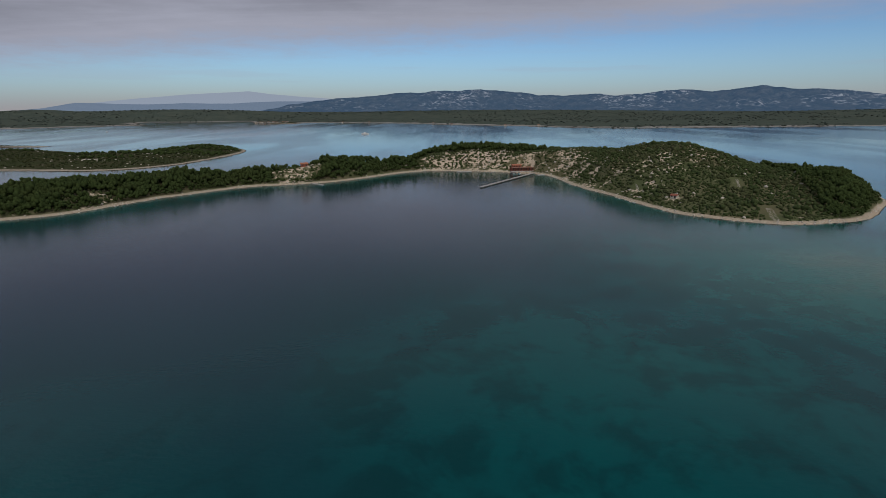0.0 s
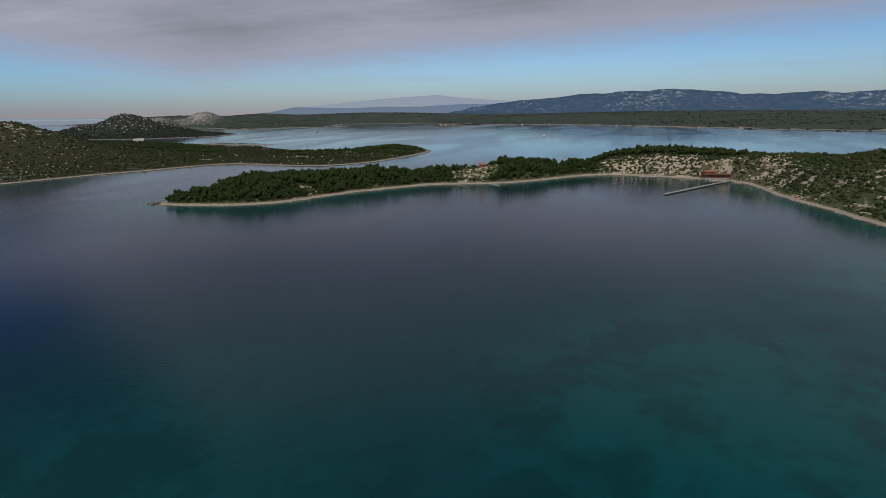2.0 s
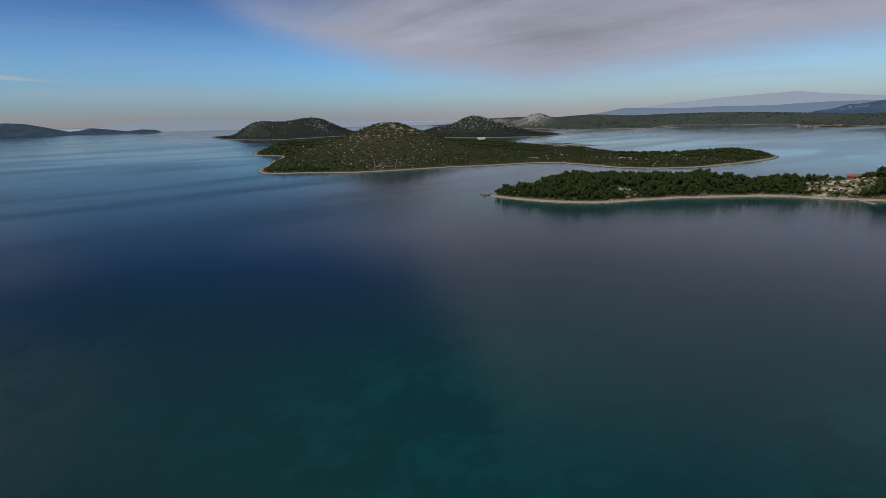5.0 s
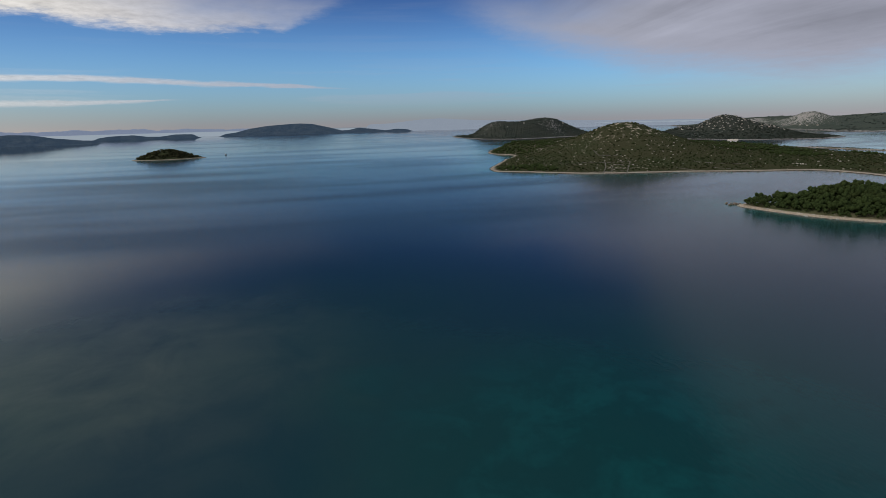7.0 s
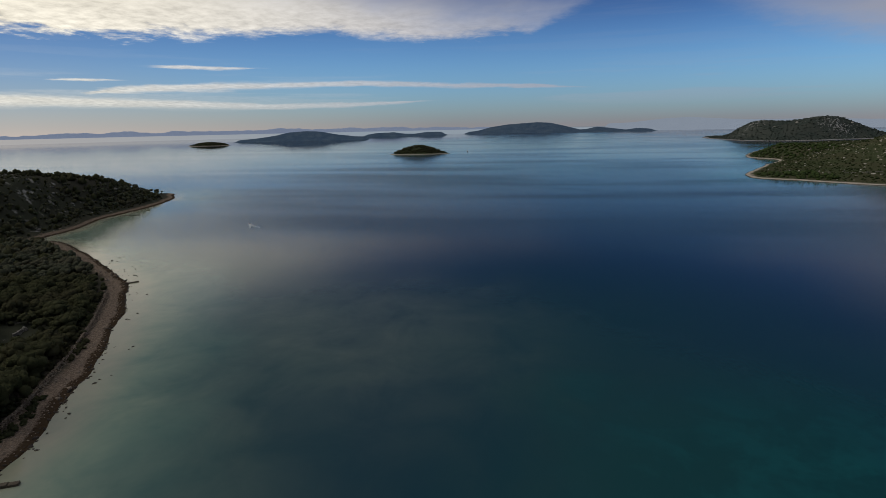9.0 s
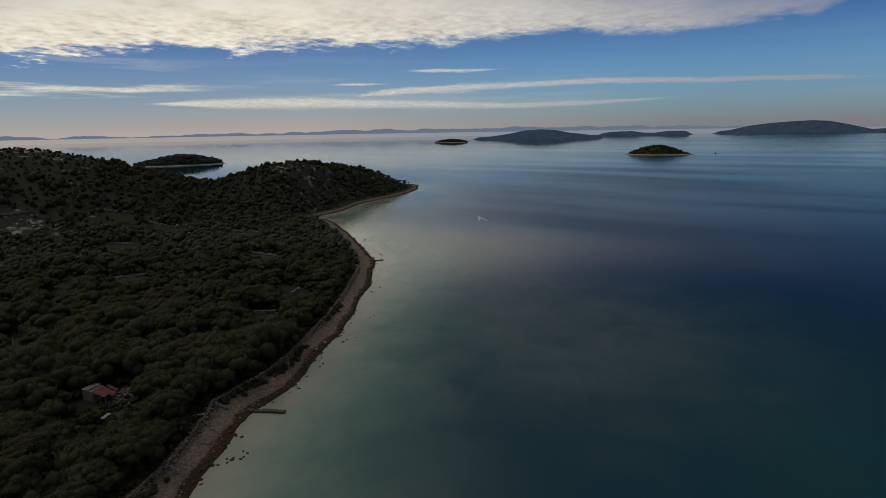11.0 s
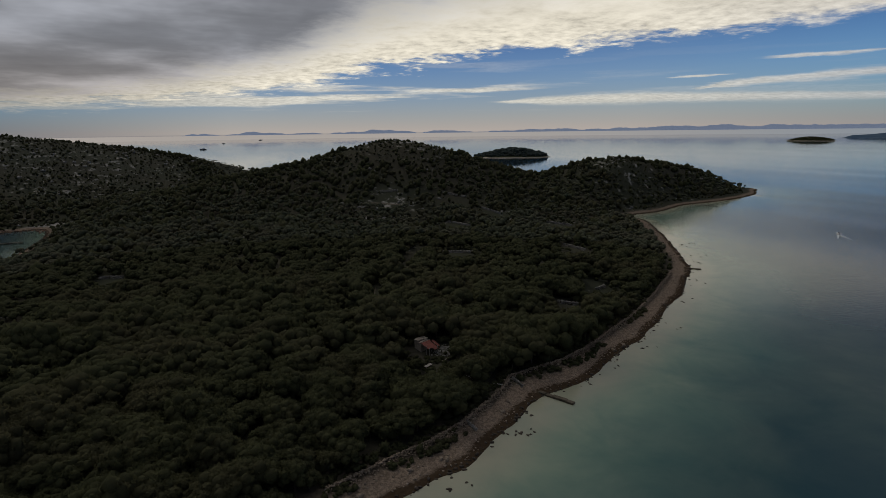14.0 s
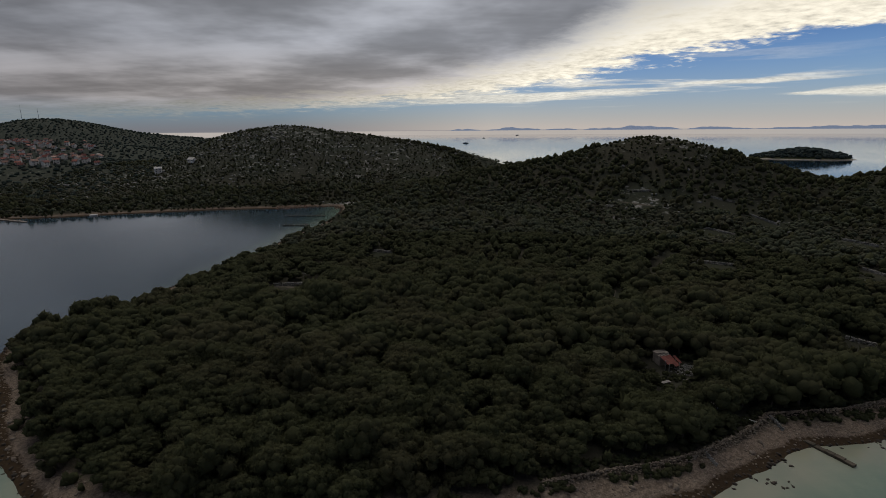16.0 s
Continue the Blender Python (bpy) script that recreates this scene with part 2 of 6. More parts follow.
def ground(name, soil, scrub, stone, wet=0.25, beach=1.1, rocky=0.5, sand=None):
    """Karst ground: scrubby soil with pale limestone, a stony beach along the sea and a dark line of weed at the water."""
    m, N, b = material(name, 1.0, 0.0)
    pos = N.add("ShaderNodeNewGeometry").outputs["Position"]
    x, y, z = N.xyz(pos)
    n1, n2, n3 = N.noise(pos, 0.02, 4), N.noise(pos, 0.16, 5, 0.65), N.noise(pos, 1.4, 3, 0.6)
    c = N.mix(N.step(n1, 0.40, 0.62), soil, scrub)
    c = N.mix(N.math("MULTIPLY", n3, 0.5), c, scrub)
    told = N.add("ShaderNodeAttribute")
    told.attribute_name = "bare"
    mask = N.math("ADD", N.math("ADD", N.math("MULTIPLY", n2, 0.75), N.math("MULTIPLY", n1, 0.25)), N.math("MULTIPLY", told.outputs["Fac"], 0.22))
    rock = N.step(mask, 0.66 - 0.2 * rocky, 0.74 - 0.2 * rocky)
    pale = N.mix(N.step(n3, 0.3, 0.7), stone, tuple(0.72 * v for v in stone))
    c = N.mix(rock, c, pale)
    lush = N.add("ShaderNodeAttribute")
    lush.attribute_name = "lush"
    c = N.mix(N.math("MULTIPLY", lush.outputs["Fac"], N.step(n2, 0.25, 0.75, 1.0, 0.72)), c, N.mix(n3, (0.056, 0.062, 0.050), (0.078, 0.082, 0.066)))
    sand = sand or stone
    peb = N.math("ADD", N.math("MULTIPLY", n3, 0.5), N.math("MULTIPLY", N.noise(pos, 5.0, 3, 0.7), 0.5))
    pale = N.mix(N.step(peb, 0.36, 0.62), sand, tuple(0.42 * v for v in sand))
    zz = N.math("ADD", z, N.math("MULTIPLY", N.math("SUBTRACT", n2, 0.5), 0.6))
    c = N.mix(N.step(zz, beach, beach + 0.5, 1.0, 0.0), c, pale)
    weed = N.mix(n3, (0.024, 0.016, 0.010), (0.066, 0.046, 0.028))
    c = N.mix(N.step(N.math("ADD", z, N.math("MULTIPLY", N.math("SUBTRACT", N.math("ADD", n3, n2), 1.0), wet * 0.9)), wet * 0.75, wet, 1.0, 0.0), c, weed)
    N.put(b.inputs["Base Color"], c)
    bump(N, b, N.math("ADD", n2, N.math("MULTIPLY", n3, 0.5)), 0.7, 0.6)
    return m


STONE = (0.53, 0.455, 0.365)
M_FRONT = ground("karst_ground", (0.145, 0.128, 0.076), (0.088, 0.102, 0.048), (0.62, 0.51, 0.39), 0.12, 0.85, 0.35)
M_MID = ground("scrub_ground", (0.062, 0.060, 0.034), (0.045, 0.054, 0.026), STONE, 0.3, 0.85, 0.12)
M_NEAR = ground("woodland_ground", (0.050, 0.045, 0.033), (0.038, 0.040, 0.027), (0.27, 0.255, 0.225), 0.55, 1.0, 0.2, (0.225, 0.172, 0.127))
# hills two kilometres off, with bluish haze mixed into the ground colours
M_HILL = ground("bare_hill_ground", (0.055, 0.060, 0.050), (0.036, 0.045, 0.038), (0.36, 0.345, 0.325), 0.3, 1.2, 0.2)
# mainland ground, paled and blued in place of air haze
M_MAIN = ground("hazed_coastal_plain_ground", (0.088, 0.102, 0.082), (0.068, 0.086, 0.072), (0.42, 0.40, 0.37), 0.5, 1.6, 0.2)
M_PINE = leaves("pine_needles", (0.046, 0.050, 0.026), (0.088, 0.091, 0.044), (0.084, 0.073, 0.042), 0.5)
# pine tones paled to stand in for haze over the farther hills
M_HILLWOOD = leaves("hazed_hill_wood", (0.088, 0.094, 0.060), (0.128, 0.134, 0.085), (0.132, 0.112, 0.076), 0.4)
# greener pines, their needles also lightened as if sunlit for the islands ahead
M_PINE_SUNLIT = leaves("sunlit_pine_needles", (0.045, 0.070, 0.025), (0.100, 0.140, 0.048), (0.080, 0.098, 0.036), 0.4)
M_BUSH = leaves("evergreen_scrub", (0.056, 0.083, 0.033), (0.122, 0.160, 0.065), (0.16, 0.148, 0.085), 0.4)
# scrub on far slopes, its base colour blued for the haze between
M_FAR = leaves("hazed_distant_scrub", (0.060, 0.078, 0.064), (0.096, 0.116, 0.093), (0.075, 0.075, 0.06), 0.4)
M_SCRUB = leaves("low_scrub", (0.036, 0.052, 0.022), (0.088, 0.110, 0.045), (0.11, 0.095, 0.05), 0.4)
# woods across the channel, haze painted in as a greyer, bluer green
M_COAST = leaves("hazed_coastal_woods", (0.062, 0.082, 0.072), (0.092, 0.112, 0.094), (0.125, 0.128, 0.11), 0.5)
M_REED = plain("dry_reeds", (0.20, 0.105, 0.06), (0.13, 0.075, 0.045), 1.4)
M_BARK = plain("pine_bark", (0.05, 0.04, 0.03), (0.10, 0.08, 0.065), 2.0)
M_ROCK = plain("limestone", (0.62, 0.57, 0.50), (0.40, 0.36, 0.31), 0.8, 0.9, 0.2, 0.1)
M_GREY = plain("weathered_grey_limestone", (0.27, 0.252, 0.222), (0.165, 0.153, 0.132), 0.8, 0.9, 0.1, 0.1)
M_HEAP = plain("heaped_shore_stone", (0.265, 0.213, 0.163), (0.125, 0.098, 0.071), 1.6, 0.95, 0.05, 0.1)
M_MOSSY = plain("mossy_stone", (0.055, 0.047, 0.034), (0.10, 0.082, 0.06), 1.2, 0.9, 0.1, 0.1)
M_SHORE = plain("shore_stone", (0.27, 0.215, 0.165), (0.12, 0.09, 0.065), 0.8, 0.9, 0.2, 0.1)
M_PATH = plain("trodden_earth", (0.105, 0.088, 0.065), (0.075, 0.062, 0.046), 0.9, 0.95, 0.1, 0.05)
M_WET = plain("wet_rock", (0.030, 0.024, 0.018), (0.062, 0.048, 0.036), 1.5, 0.75, 0.15, 0.1)
M_WALL = plain("rendered_wall", (0.62, 0.57, 0.50), (0.50, 0.45, 0.38), 0.6)
M_FADED = plain("faded_red_sheet", (0.205, 0.060, 0.042), (0.12, 0.042, 0.033), 0.9)
M_CREAM = plain("stained_cream_render", (0.33, 0.28, 0.22), (0.19, 0.155, 0.12), 0.9)
M_TERRA = plain("terracotta_wall", (0.31, 0.105, 0.07), (0.22, 0.08, 0.055), 0.7)
M_ROOF = plain("clay_roof_tiles", (0.40, 0.16, 0.09), (0.28, 0.10, 0.06), 1.2)
M_OLDROOF = plain("weathered_roof_tiles", (0.26, 0.14, 0.10), (0.19, 0.12, 0.09), 1.2)
M_DARK = plain("dark_opening", (0.02, 0.02, 0.022), (0.03, 0.03, 0.03), 1.0, 0.3, 0.5)
M_CONC = plain("weathered_concrete", (0.42, 0.40, 0.37), (0.30, 0.28, 0.26), 0.5, 0.85, 0.2, 0.03)
M_WOOD = plain("grey_timber", (0.24, 0.22, 0.19), (0.14, 0.125, 0.11), 1.5)
M_WHITE = plain("white_gelcoat", (0.80, 0.80, 0.79), (0.70, 0.70, 0.70), 0.6, 0.35, 0.5)
M_HULL = plain("dark_hull", (0.03, 0.035, 0.045), (0.06, 0.06, 0.065), 1.0, 0.5, 0.4)
M_STEEL = plain("galvanised_steel", (0.35, 0.36, 0.37), (0.25, 0.25, 0.26), 3.0, 0.5, 0.5)


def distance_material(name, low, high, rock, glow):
    """Hills many kilometres off, seen as a plain backdrop: woods and pale karst, haze painted in as blue tones and
    glow.
    """
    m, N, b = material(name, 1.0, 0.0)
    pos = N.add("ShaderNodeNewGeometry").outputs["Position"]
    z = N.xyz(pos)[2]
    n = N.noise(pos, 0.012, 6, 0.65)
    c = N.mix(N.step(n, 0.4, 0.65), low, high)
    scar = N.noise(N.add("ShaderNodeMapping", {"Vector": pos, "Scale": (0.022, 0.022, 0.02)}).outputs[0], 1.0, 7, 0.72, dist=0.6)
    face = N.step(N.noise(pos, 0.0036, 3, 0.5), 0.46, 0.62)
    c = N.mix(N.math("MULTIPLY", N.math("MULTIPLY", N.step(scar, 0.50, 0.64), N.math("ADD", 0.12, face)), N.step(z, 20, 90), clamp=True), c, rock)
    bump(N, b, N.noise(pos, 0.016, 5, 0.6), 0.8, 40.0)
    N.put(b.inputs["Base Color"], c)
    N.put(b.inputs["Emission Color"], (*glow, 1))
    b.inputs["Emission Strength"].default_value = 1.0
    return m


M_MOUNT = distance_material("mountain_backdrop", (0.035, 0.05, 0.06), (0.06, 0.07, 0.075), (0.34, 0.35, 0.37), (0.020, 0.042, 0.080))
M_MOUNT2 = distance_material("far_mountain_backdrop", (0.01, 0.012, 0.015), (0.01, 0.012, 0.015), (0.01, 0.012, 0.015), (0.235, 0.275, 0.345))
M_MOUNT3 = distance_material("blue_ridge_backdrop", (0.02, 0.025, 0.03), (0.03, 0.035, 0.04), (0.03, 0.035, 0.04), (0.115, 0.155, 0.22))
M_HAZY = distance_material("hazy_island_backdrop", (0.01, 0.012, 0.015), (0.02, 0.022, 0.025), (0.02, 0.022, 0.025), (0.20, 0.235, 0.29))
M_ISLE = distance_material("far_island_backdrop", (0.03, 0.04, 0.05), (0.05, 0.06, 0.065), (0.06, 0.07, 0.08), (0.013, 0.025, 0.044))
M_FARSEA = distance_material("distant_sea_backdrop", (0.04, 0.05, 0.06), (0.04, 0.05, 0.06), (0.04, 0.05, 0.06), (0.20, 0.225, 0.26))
# this strip's sea haze is emission, paler toward the sun to mimic glare
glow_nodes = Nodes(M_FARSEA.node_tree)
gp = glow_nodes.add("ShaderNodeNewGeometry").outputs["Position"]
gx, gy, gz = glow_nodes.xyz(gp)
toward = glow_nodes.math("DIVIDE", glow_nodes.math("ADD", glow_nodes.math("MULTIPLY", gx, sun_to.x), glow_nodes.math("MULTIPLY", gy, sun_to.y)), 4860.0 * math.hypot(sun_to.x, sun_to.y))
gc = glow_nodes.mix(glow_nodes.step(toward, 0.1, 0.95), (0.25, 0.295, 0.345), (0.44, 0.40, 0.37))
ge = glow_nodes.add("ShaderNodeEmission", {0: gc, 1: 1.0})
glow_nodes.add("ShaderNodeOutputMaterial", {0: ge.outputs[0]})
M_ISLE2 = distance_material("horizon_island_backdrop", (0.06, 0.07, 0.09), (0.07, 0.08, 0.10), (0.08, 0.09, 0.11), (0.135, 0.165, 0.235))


def water_material():
    m, N, b = material("sea_water", 0.09, 0.5)
    pos = N.add("ShaderNodeNewGeometry").outputs["Position"]
    told = N.add("ShaderNodeAttribute")
    told.attribute_name = "shoal"
    shoal = told.outputs["Fac"]
    n1 = N.noise(pos, 0.018, 5, 0.6, dist=0.6)
    n2 = N.noise(pos, 0.055, 4, 0.6, dist=0.5)
    n3 = N.noise(pos, 0.16, 3, 0.6)
    s = N.math("ADD", shoal, N.math("MULTIPLY", N.math("SUBTRACT", n1, 0.5), N.math("MULTIPLY", N.step(shoal, 0.03, 0.4), 0.35)))
    c = N.ramp(s, [(0.0, (0.008, 0.026, 0.052)), (0.25, (0.006, 0.040, 0.050)), (0.5, (0.002, 0.080, 0.080)),
                   (0.75, (0.026, 0.140, 0.122)), (1.0, (0.20, 0.21, 0.145))])
    # grey silt along the wooded island
    mud = N.add("ShaderNodeAttribute")
    mud.attribute_name = "silt"
    silt = N.math("MULTIPLY", mud.outputs["Fac"], N.math("ADD", -0.1, N.math("ADD", N.math("MULTIPLY", n1, 1.0), N.math("MULTIPLY", n2, 1.1))), clamp=True)
    c = N.mix(silt, c, N.mix(n2, (0.175, 0.215, 0.140), (0.27, 0.292, 0.205)))
    c = N.mix(N.math("MULTIPLY", N.step(mud.outputs["Fac"], 0.62, 0.95), N.math("ADD", 0.2, N.math("MULTIPLY", n3, 0.6))), c, (0.30, 0.262, 0.19))
    # meadows of seagrass
    grass = N.math("MULTIPLY", N.step(N.math("ADD", N.math("MULTIPLY", n1, 0.35), N.math("ADD", N.math("MULTIPLY", n2, 0.48), N.math("MULTIPLY", n3, 0.17))), 0.455, 0.565), N.step(s, 0.20, 0.42))
    grass = N.math("MULTIPLY", grass, N.math("MULTIPLY", N.step(s, 0.55, 0.95, 0.44, 0.0), N.math("SUBTRACT", 1.0, N.math("MULTIPLY", silt, 4.0, clamp=True))))
    c = N.mix(grass, c, (0.004, 0.016, 0.017))
    N.put(b.inputs["Base Color"], c)
    b.inputs["IOR"].default_value = 1.333
    # smooth slicks and breeze-ruffled lanes
    lane = N.noise(N.add("ShaderNodeMapping", {"Vector": pos, "Rotation": (0, 0, 0.1), "Scale": (0.0075, 0.0017, 1)}).outputs[0], 1.0, 4, 0.55, dist=0.4)
    reach = N.add("ShaderNodeVectorMath", {0: pos})
    reach.operation = "LENGTH"
    open_sea = N.step(N.math("SUBTRACT", N.math("MULTIPLY", N.xyz(pos)[0], -1.0), N.math("MULTIPLY", N.math("ABSOLUTE", N.xyz(pos)[1]), 0.75)), 20.0, 260.0)
    N.put(b.inputs["Specular IOR Level"], N.math("SUBTRACT", 0.5, N.math("MULTIPLY", open_sea, N.step(reach.outputs["Value"], 250.0, 800.0, 0.42, 0.30))))
    windy = N.math("MULTIPLY", N.math("MULTIPLY", open_sea, N.step(reach.outputs["Value"], 180.0, 380.0)), N.step(reach.outputs["Value"], 700.0, 1300.0, 1.0, 0.0))
    windy = N.math("MULTIPLY", windy, N.step(N.math("ABSOLUTE", N.math("ADD", N.xyz(pos)[1], 20.0)), 150.0, 380.0, 1.0, 0.1))
    N.put(b.inputs["Roughness"], N.math("ADD", N.math("MULTIPLY", N.step(lane, 0.40, 0.62, 0.06, 0.14), N.step(N.xyz(pos)[1], -700.0, -250.0, 0.35, 1.0)), N.math("MULTIPLY", windy, 0.12)))
    rip = N.noise(N.add("ShaderNodeMapping", {"Vector": pos, "Scale": (0.5, 0.9, 1)}).outputs[0], 1.0, 3, 0.6)
    ruffle = N.step(N.math("ABSOLUTE", N.math("SUBTRACT", N.xyz(pos)[1], 150.0)), 300.0, 600.0, 1.3, 0.45)
    ruffle = N.math("MULTIPLY", ruffle, N.step(reach.outputs["Value"], 140.0, 420.0, 0.55, 1.0))
    # two trains of old wake waves along the wooded shore: place, way, bend, half length, crest height
    px, py, pz = N.xyz(pos)
    for cx, cy, way, bend, half, high in ((-112.0, -99.5, 189.2, 0.0035, 26.0, 0.26), (-178.0, -138.0, 200.0, 0.0012, 40.0, 0.15)):
        c, sn = math.cos(radians(way)), math.sin(radians(way))
        dx, dy = N.math("SUBTRACT", px, cx), N.math("SUBTRACT", py, cy)
        along = N.math("ADD", N.math("MULTIPLY", dx, c), N.math("MULTIPLY", dy, sn))
        over = N.math("SUBTRACT", N.math("SUBTRACT", N.math("MULTIPLY", dy, c), N.math("MULTIPLY", dx, sn)), N.math("MULTIPLY", N.math("MULTIPLY", along, along), bend))
        mask = N.math("MULTIPLY", N.step(N.math("ABSOLUTE", over), 1.2, 4.2, 1.0, 0.0), N.step(N.math("ABSOLUTE", along), half * 0.5, half * 1.3, 1.0, 0.0))
        crest = N.math("SINE", N.math("ADD", N.math("MULTIPLY", over, 4.6), N.math("MULTIPLY", n3, 2.0)))
        rip = N.math("ADD", rip, N.math("MULTIPLY", N.math("MULTIPLY", mask, crest), high))
    bump(N, b, rip, N.math("MULTIPLY", N.step(lane, 0.40, 0.62, 0.20, 0.31), ruffle), 0.18)
    return m


M_WATER = water_material()


# ---------------------------------------------------------------- land
def hash2(ix, iy, seed):
    h = (ix.astype(np.int64) * 374761393 + iy.astype(np.int64) * 668265263 + seed * 982451653) & 0x7FFFFFFF
    h = ((h ^ (h >> 13)) * 1274126177) & 0x7FFFFFFF
    return ((h ^ (h >> 16)) & 0xFFFF) / 65535.0


def vnoise(x, y, size, seed=0, octaves=3):
    """Smooth noise from -1 to 1 over patches of that many metres."""
    out, amp, tot = 0.0, 1.0, 0.0
    for o in range(octaves):
        u, v = x / size, y / size
        i, j = np.floor(u), np.floor(v)
        a, b = u - i, v - j
        a, b = a * a * (3 - 2 * a), b * b * (3 - 2 * b)
        n = (hash2(i, j, seed + o) * (1 - a) + hash2(i + 1, j, seed + o) * a) * (1 - b) + \
            (hash2(i, j + 1, seed + o) * (1 - a) + hash2(i + 1, j + 1, seed + o) * a) * b
        out, tot, amp, size = out + amp * (2 * n - 1), tot + amp, amp * 0.5, size * 0.5
    return out / tot


def smooth(v, lo, hi):
    t = np.clip((v - lo) / (hi - lo), 0, 1)
    return t * t * (3 - 2 * t)


def rounded(corners, parts=6):
    """A closed curve through the corners of a coast."""
    p = np.array(corners, float)
    out = []
    for k in range(len(p)):
        a, b, c, d = p[k - 1], p[k], p[(k + 1) % len(p)], p[(k + 2) % len(p)]
        for t in np.arange(parts) / parts:
            out.append(0.5 * (2 * b + (c - a) * t + (2 * a - 5 * b + 4 * c - d) * t * t + (3 * b - a - 3 * c + d) * t ** 3))
    return np.array(out)


class Land:
    """One piece of land: its coast, hills as (x, y, top, length, width, turn), and a plain behind the beach."""

    def __init__(self, corners, hills, plain=3.0, reach=40.0, ragged=2.0, relief=0.8, beach=7.0, bare=(), lush=None):
        self.coast, self.hills, self.plain, self.reach = rounded(corners), hills, plain, reach
        self.ragged, self.relief, self.beach, self.patches, self.lush, self.ledges, self.pads = ragged, relief, beach, bare, lush, None, ()

    def bare(self, x, y):
        """How bare and stony the ground is, 0 to 1; ledges crop out in rows across the slope."""
        out = 0.0 * x
        if self.ledges:
            px, py, r, a = self.ledges
            row = smooth(vnoise(x + 0.5 * y, 2.4 * y - 1.2 * x, 34, 45), -0.02, 0.25)
            out = a * row * np.exp(-((x - px) ** 2 + (y - py) ** 2) / (r * r))
        for px, py, r, a in self.patches:
            out = np.maximum(out, a * np.exp(-((x - px) ** 2 + (y - py) ** 2) / (r * r)))
        return out

    def inland(self, x, y):
        """Metres from the coast, positive on land."""
        shape = np.shape(x)
        x, y = np.ravel(x).astype(float), np.ravel(y).astype(float)
        best, inside = np.full(x.shape, 1e18), np.zeros(x.shape, bool)
        for (ax, ay), (bx, by) in zip(self.coast, np.roll(self.coast, -1, 0)):
            ex, ey = bx - ax, by - ay
            t = np.clip(((x - ax) * ex + (y - ay) * ey) / (ex * ex + ey * ey + 1e-9), 0, 1)
            best = np.minimum(best, (x - ax - t * ex) ** 2 + (y - ay - t * ey) ** 2)
            if ay != by:
                inside ^= ((ay > y) != (by > y)) & (x < ax + (y - ay) / (by - ay) * ex)
        d = np.sqrt(best) * np.where(inside, 1, -1)
        return (d + self.ragged * (vnoise(x, y, self.ragged * 7, 11) + 0.22 * vnoise(x, y, self.ragged * 1.6, 12, 2))).reshape(shape)

    def height(self, x, y, d=None):
        d = self.inland(x, y) if d is None else d
        b = self.beach
        low = np.where(d < 0, d * 0.25, 1.3 * np.clip(d / b, 0, 1) ** 0.8 + (self.plain - 1.3) * smooth(d, b * 0.8, b + self.reach))
        up = 0.0
        for hx, hy, top, lx, ly, turn in self.hills:
            c, s = math.cos(radians(turn)), math.sin(radians(turn))
            p, q = (c * (x - hx) + s * (y - hy)) / lx, (c * (y - hy) - s * (x - hx)) / ly
            up = up + np.maximum(0, (top - self.plain) * np.exp(-(p * p + q * q) * 0.8)) ** 3
        up = np.cbrt(up) * smooth(d, 0, self.reach)
        rough = self.relief * (vnoise(x, y, 30, 5) + 0.4 * vnoise(x, y, 7, 6)) * smooth(d, 3, 25)
        z = low + up + rough
        for px, py, pz, r in self.pads:
            z = z + (pz - z) * smooth(np.hypot(x - px, y - py), r * 1.6, r)
        return z

    def mesh(self, name, mat, xs, ys, label, category="land"):
        X, Y = np.meshgrid(xs, ys)
        d = self.inland(X, Y)
        Z = self.height(X, Y, d)
        step = max(np.diff(xs).min(), np.diff(ys).min())
        keep = d > -4 * step - 4
        cell = (keep[1:, 1:] & keep[:-1, 1:] & keep[1:, :-1] & keep[:-1, :-1])
        cell &= (np.maximum.reduce([d[1:, 1:], d[:-1, 1:], d[1:, :-1], d[:-1, :-1]]) > -step * 1.5)
        w = len(xs)
        j, i = np.nonzero(cell)
        quads = np.stack([j * w + i, j * w + i + 1, (j + 1) * w + i + 1, (j + 1) * w + i], 1)
        used, back = np.unique(quads, return_inverse=True)
        verts = np.stack([X.ravel(), Y.ravel(), np.maximum(Z.ravel(), -3)], 1)[used]
        ob = new(name, mesh_of(name, verts, back.reshape(-1, 4), mat, True))
        at = ob.data.attributes.new("bare", "FLOAT", "POINT")
        at.data.foreach_set("value", self.bare(verts[:, 0], verts[:, 1]).astype(np.float32))
        if self.lush:
            at = ob.data.attributes.new("lush", "FLOAT", "POINT")
            at.data.foreach_set("value", smooth(np.hypot(verts[:, 0], verts[:, 1]), *self.lush).astype(np.float32))
        return tagged(ob, label, category, kind="structure")


def mesh_of(name, verts, faces, mat, shade=False):
    """A mesh from arrays of corners and of triangles or quads."""
    me = bpy.data.meshes.new(name)
    faces = np.asarray(faces, np.int32)
    n, k = faces.shape
    me.vertices.add(len(verts))
    me.vertices.foreach_set("co", np.asarray(verts, np.float32).ravel())
    me.loops.add(n * k)
    me.loops.foreach_set("vertex_index", faces.ravel())
    me.polygons.add(n)
    me.polygons.foreach_set("loop_start", np.arange(0, n * k, k, dtype=np.int32))
    me.update(calc_edges=True)
    if shade:
        me.polygons.foreach_set("use_smooth", np.ones(n, bool))
    me.materials.append(mat)
    me.validate()
    return me


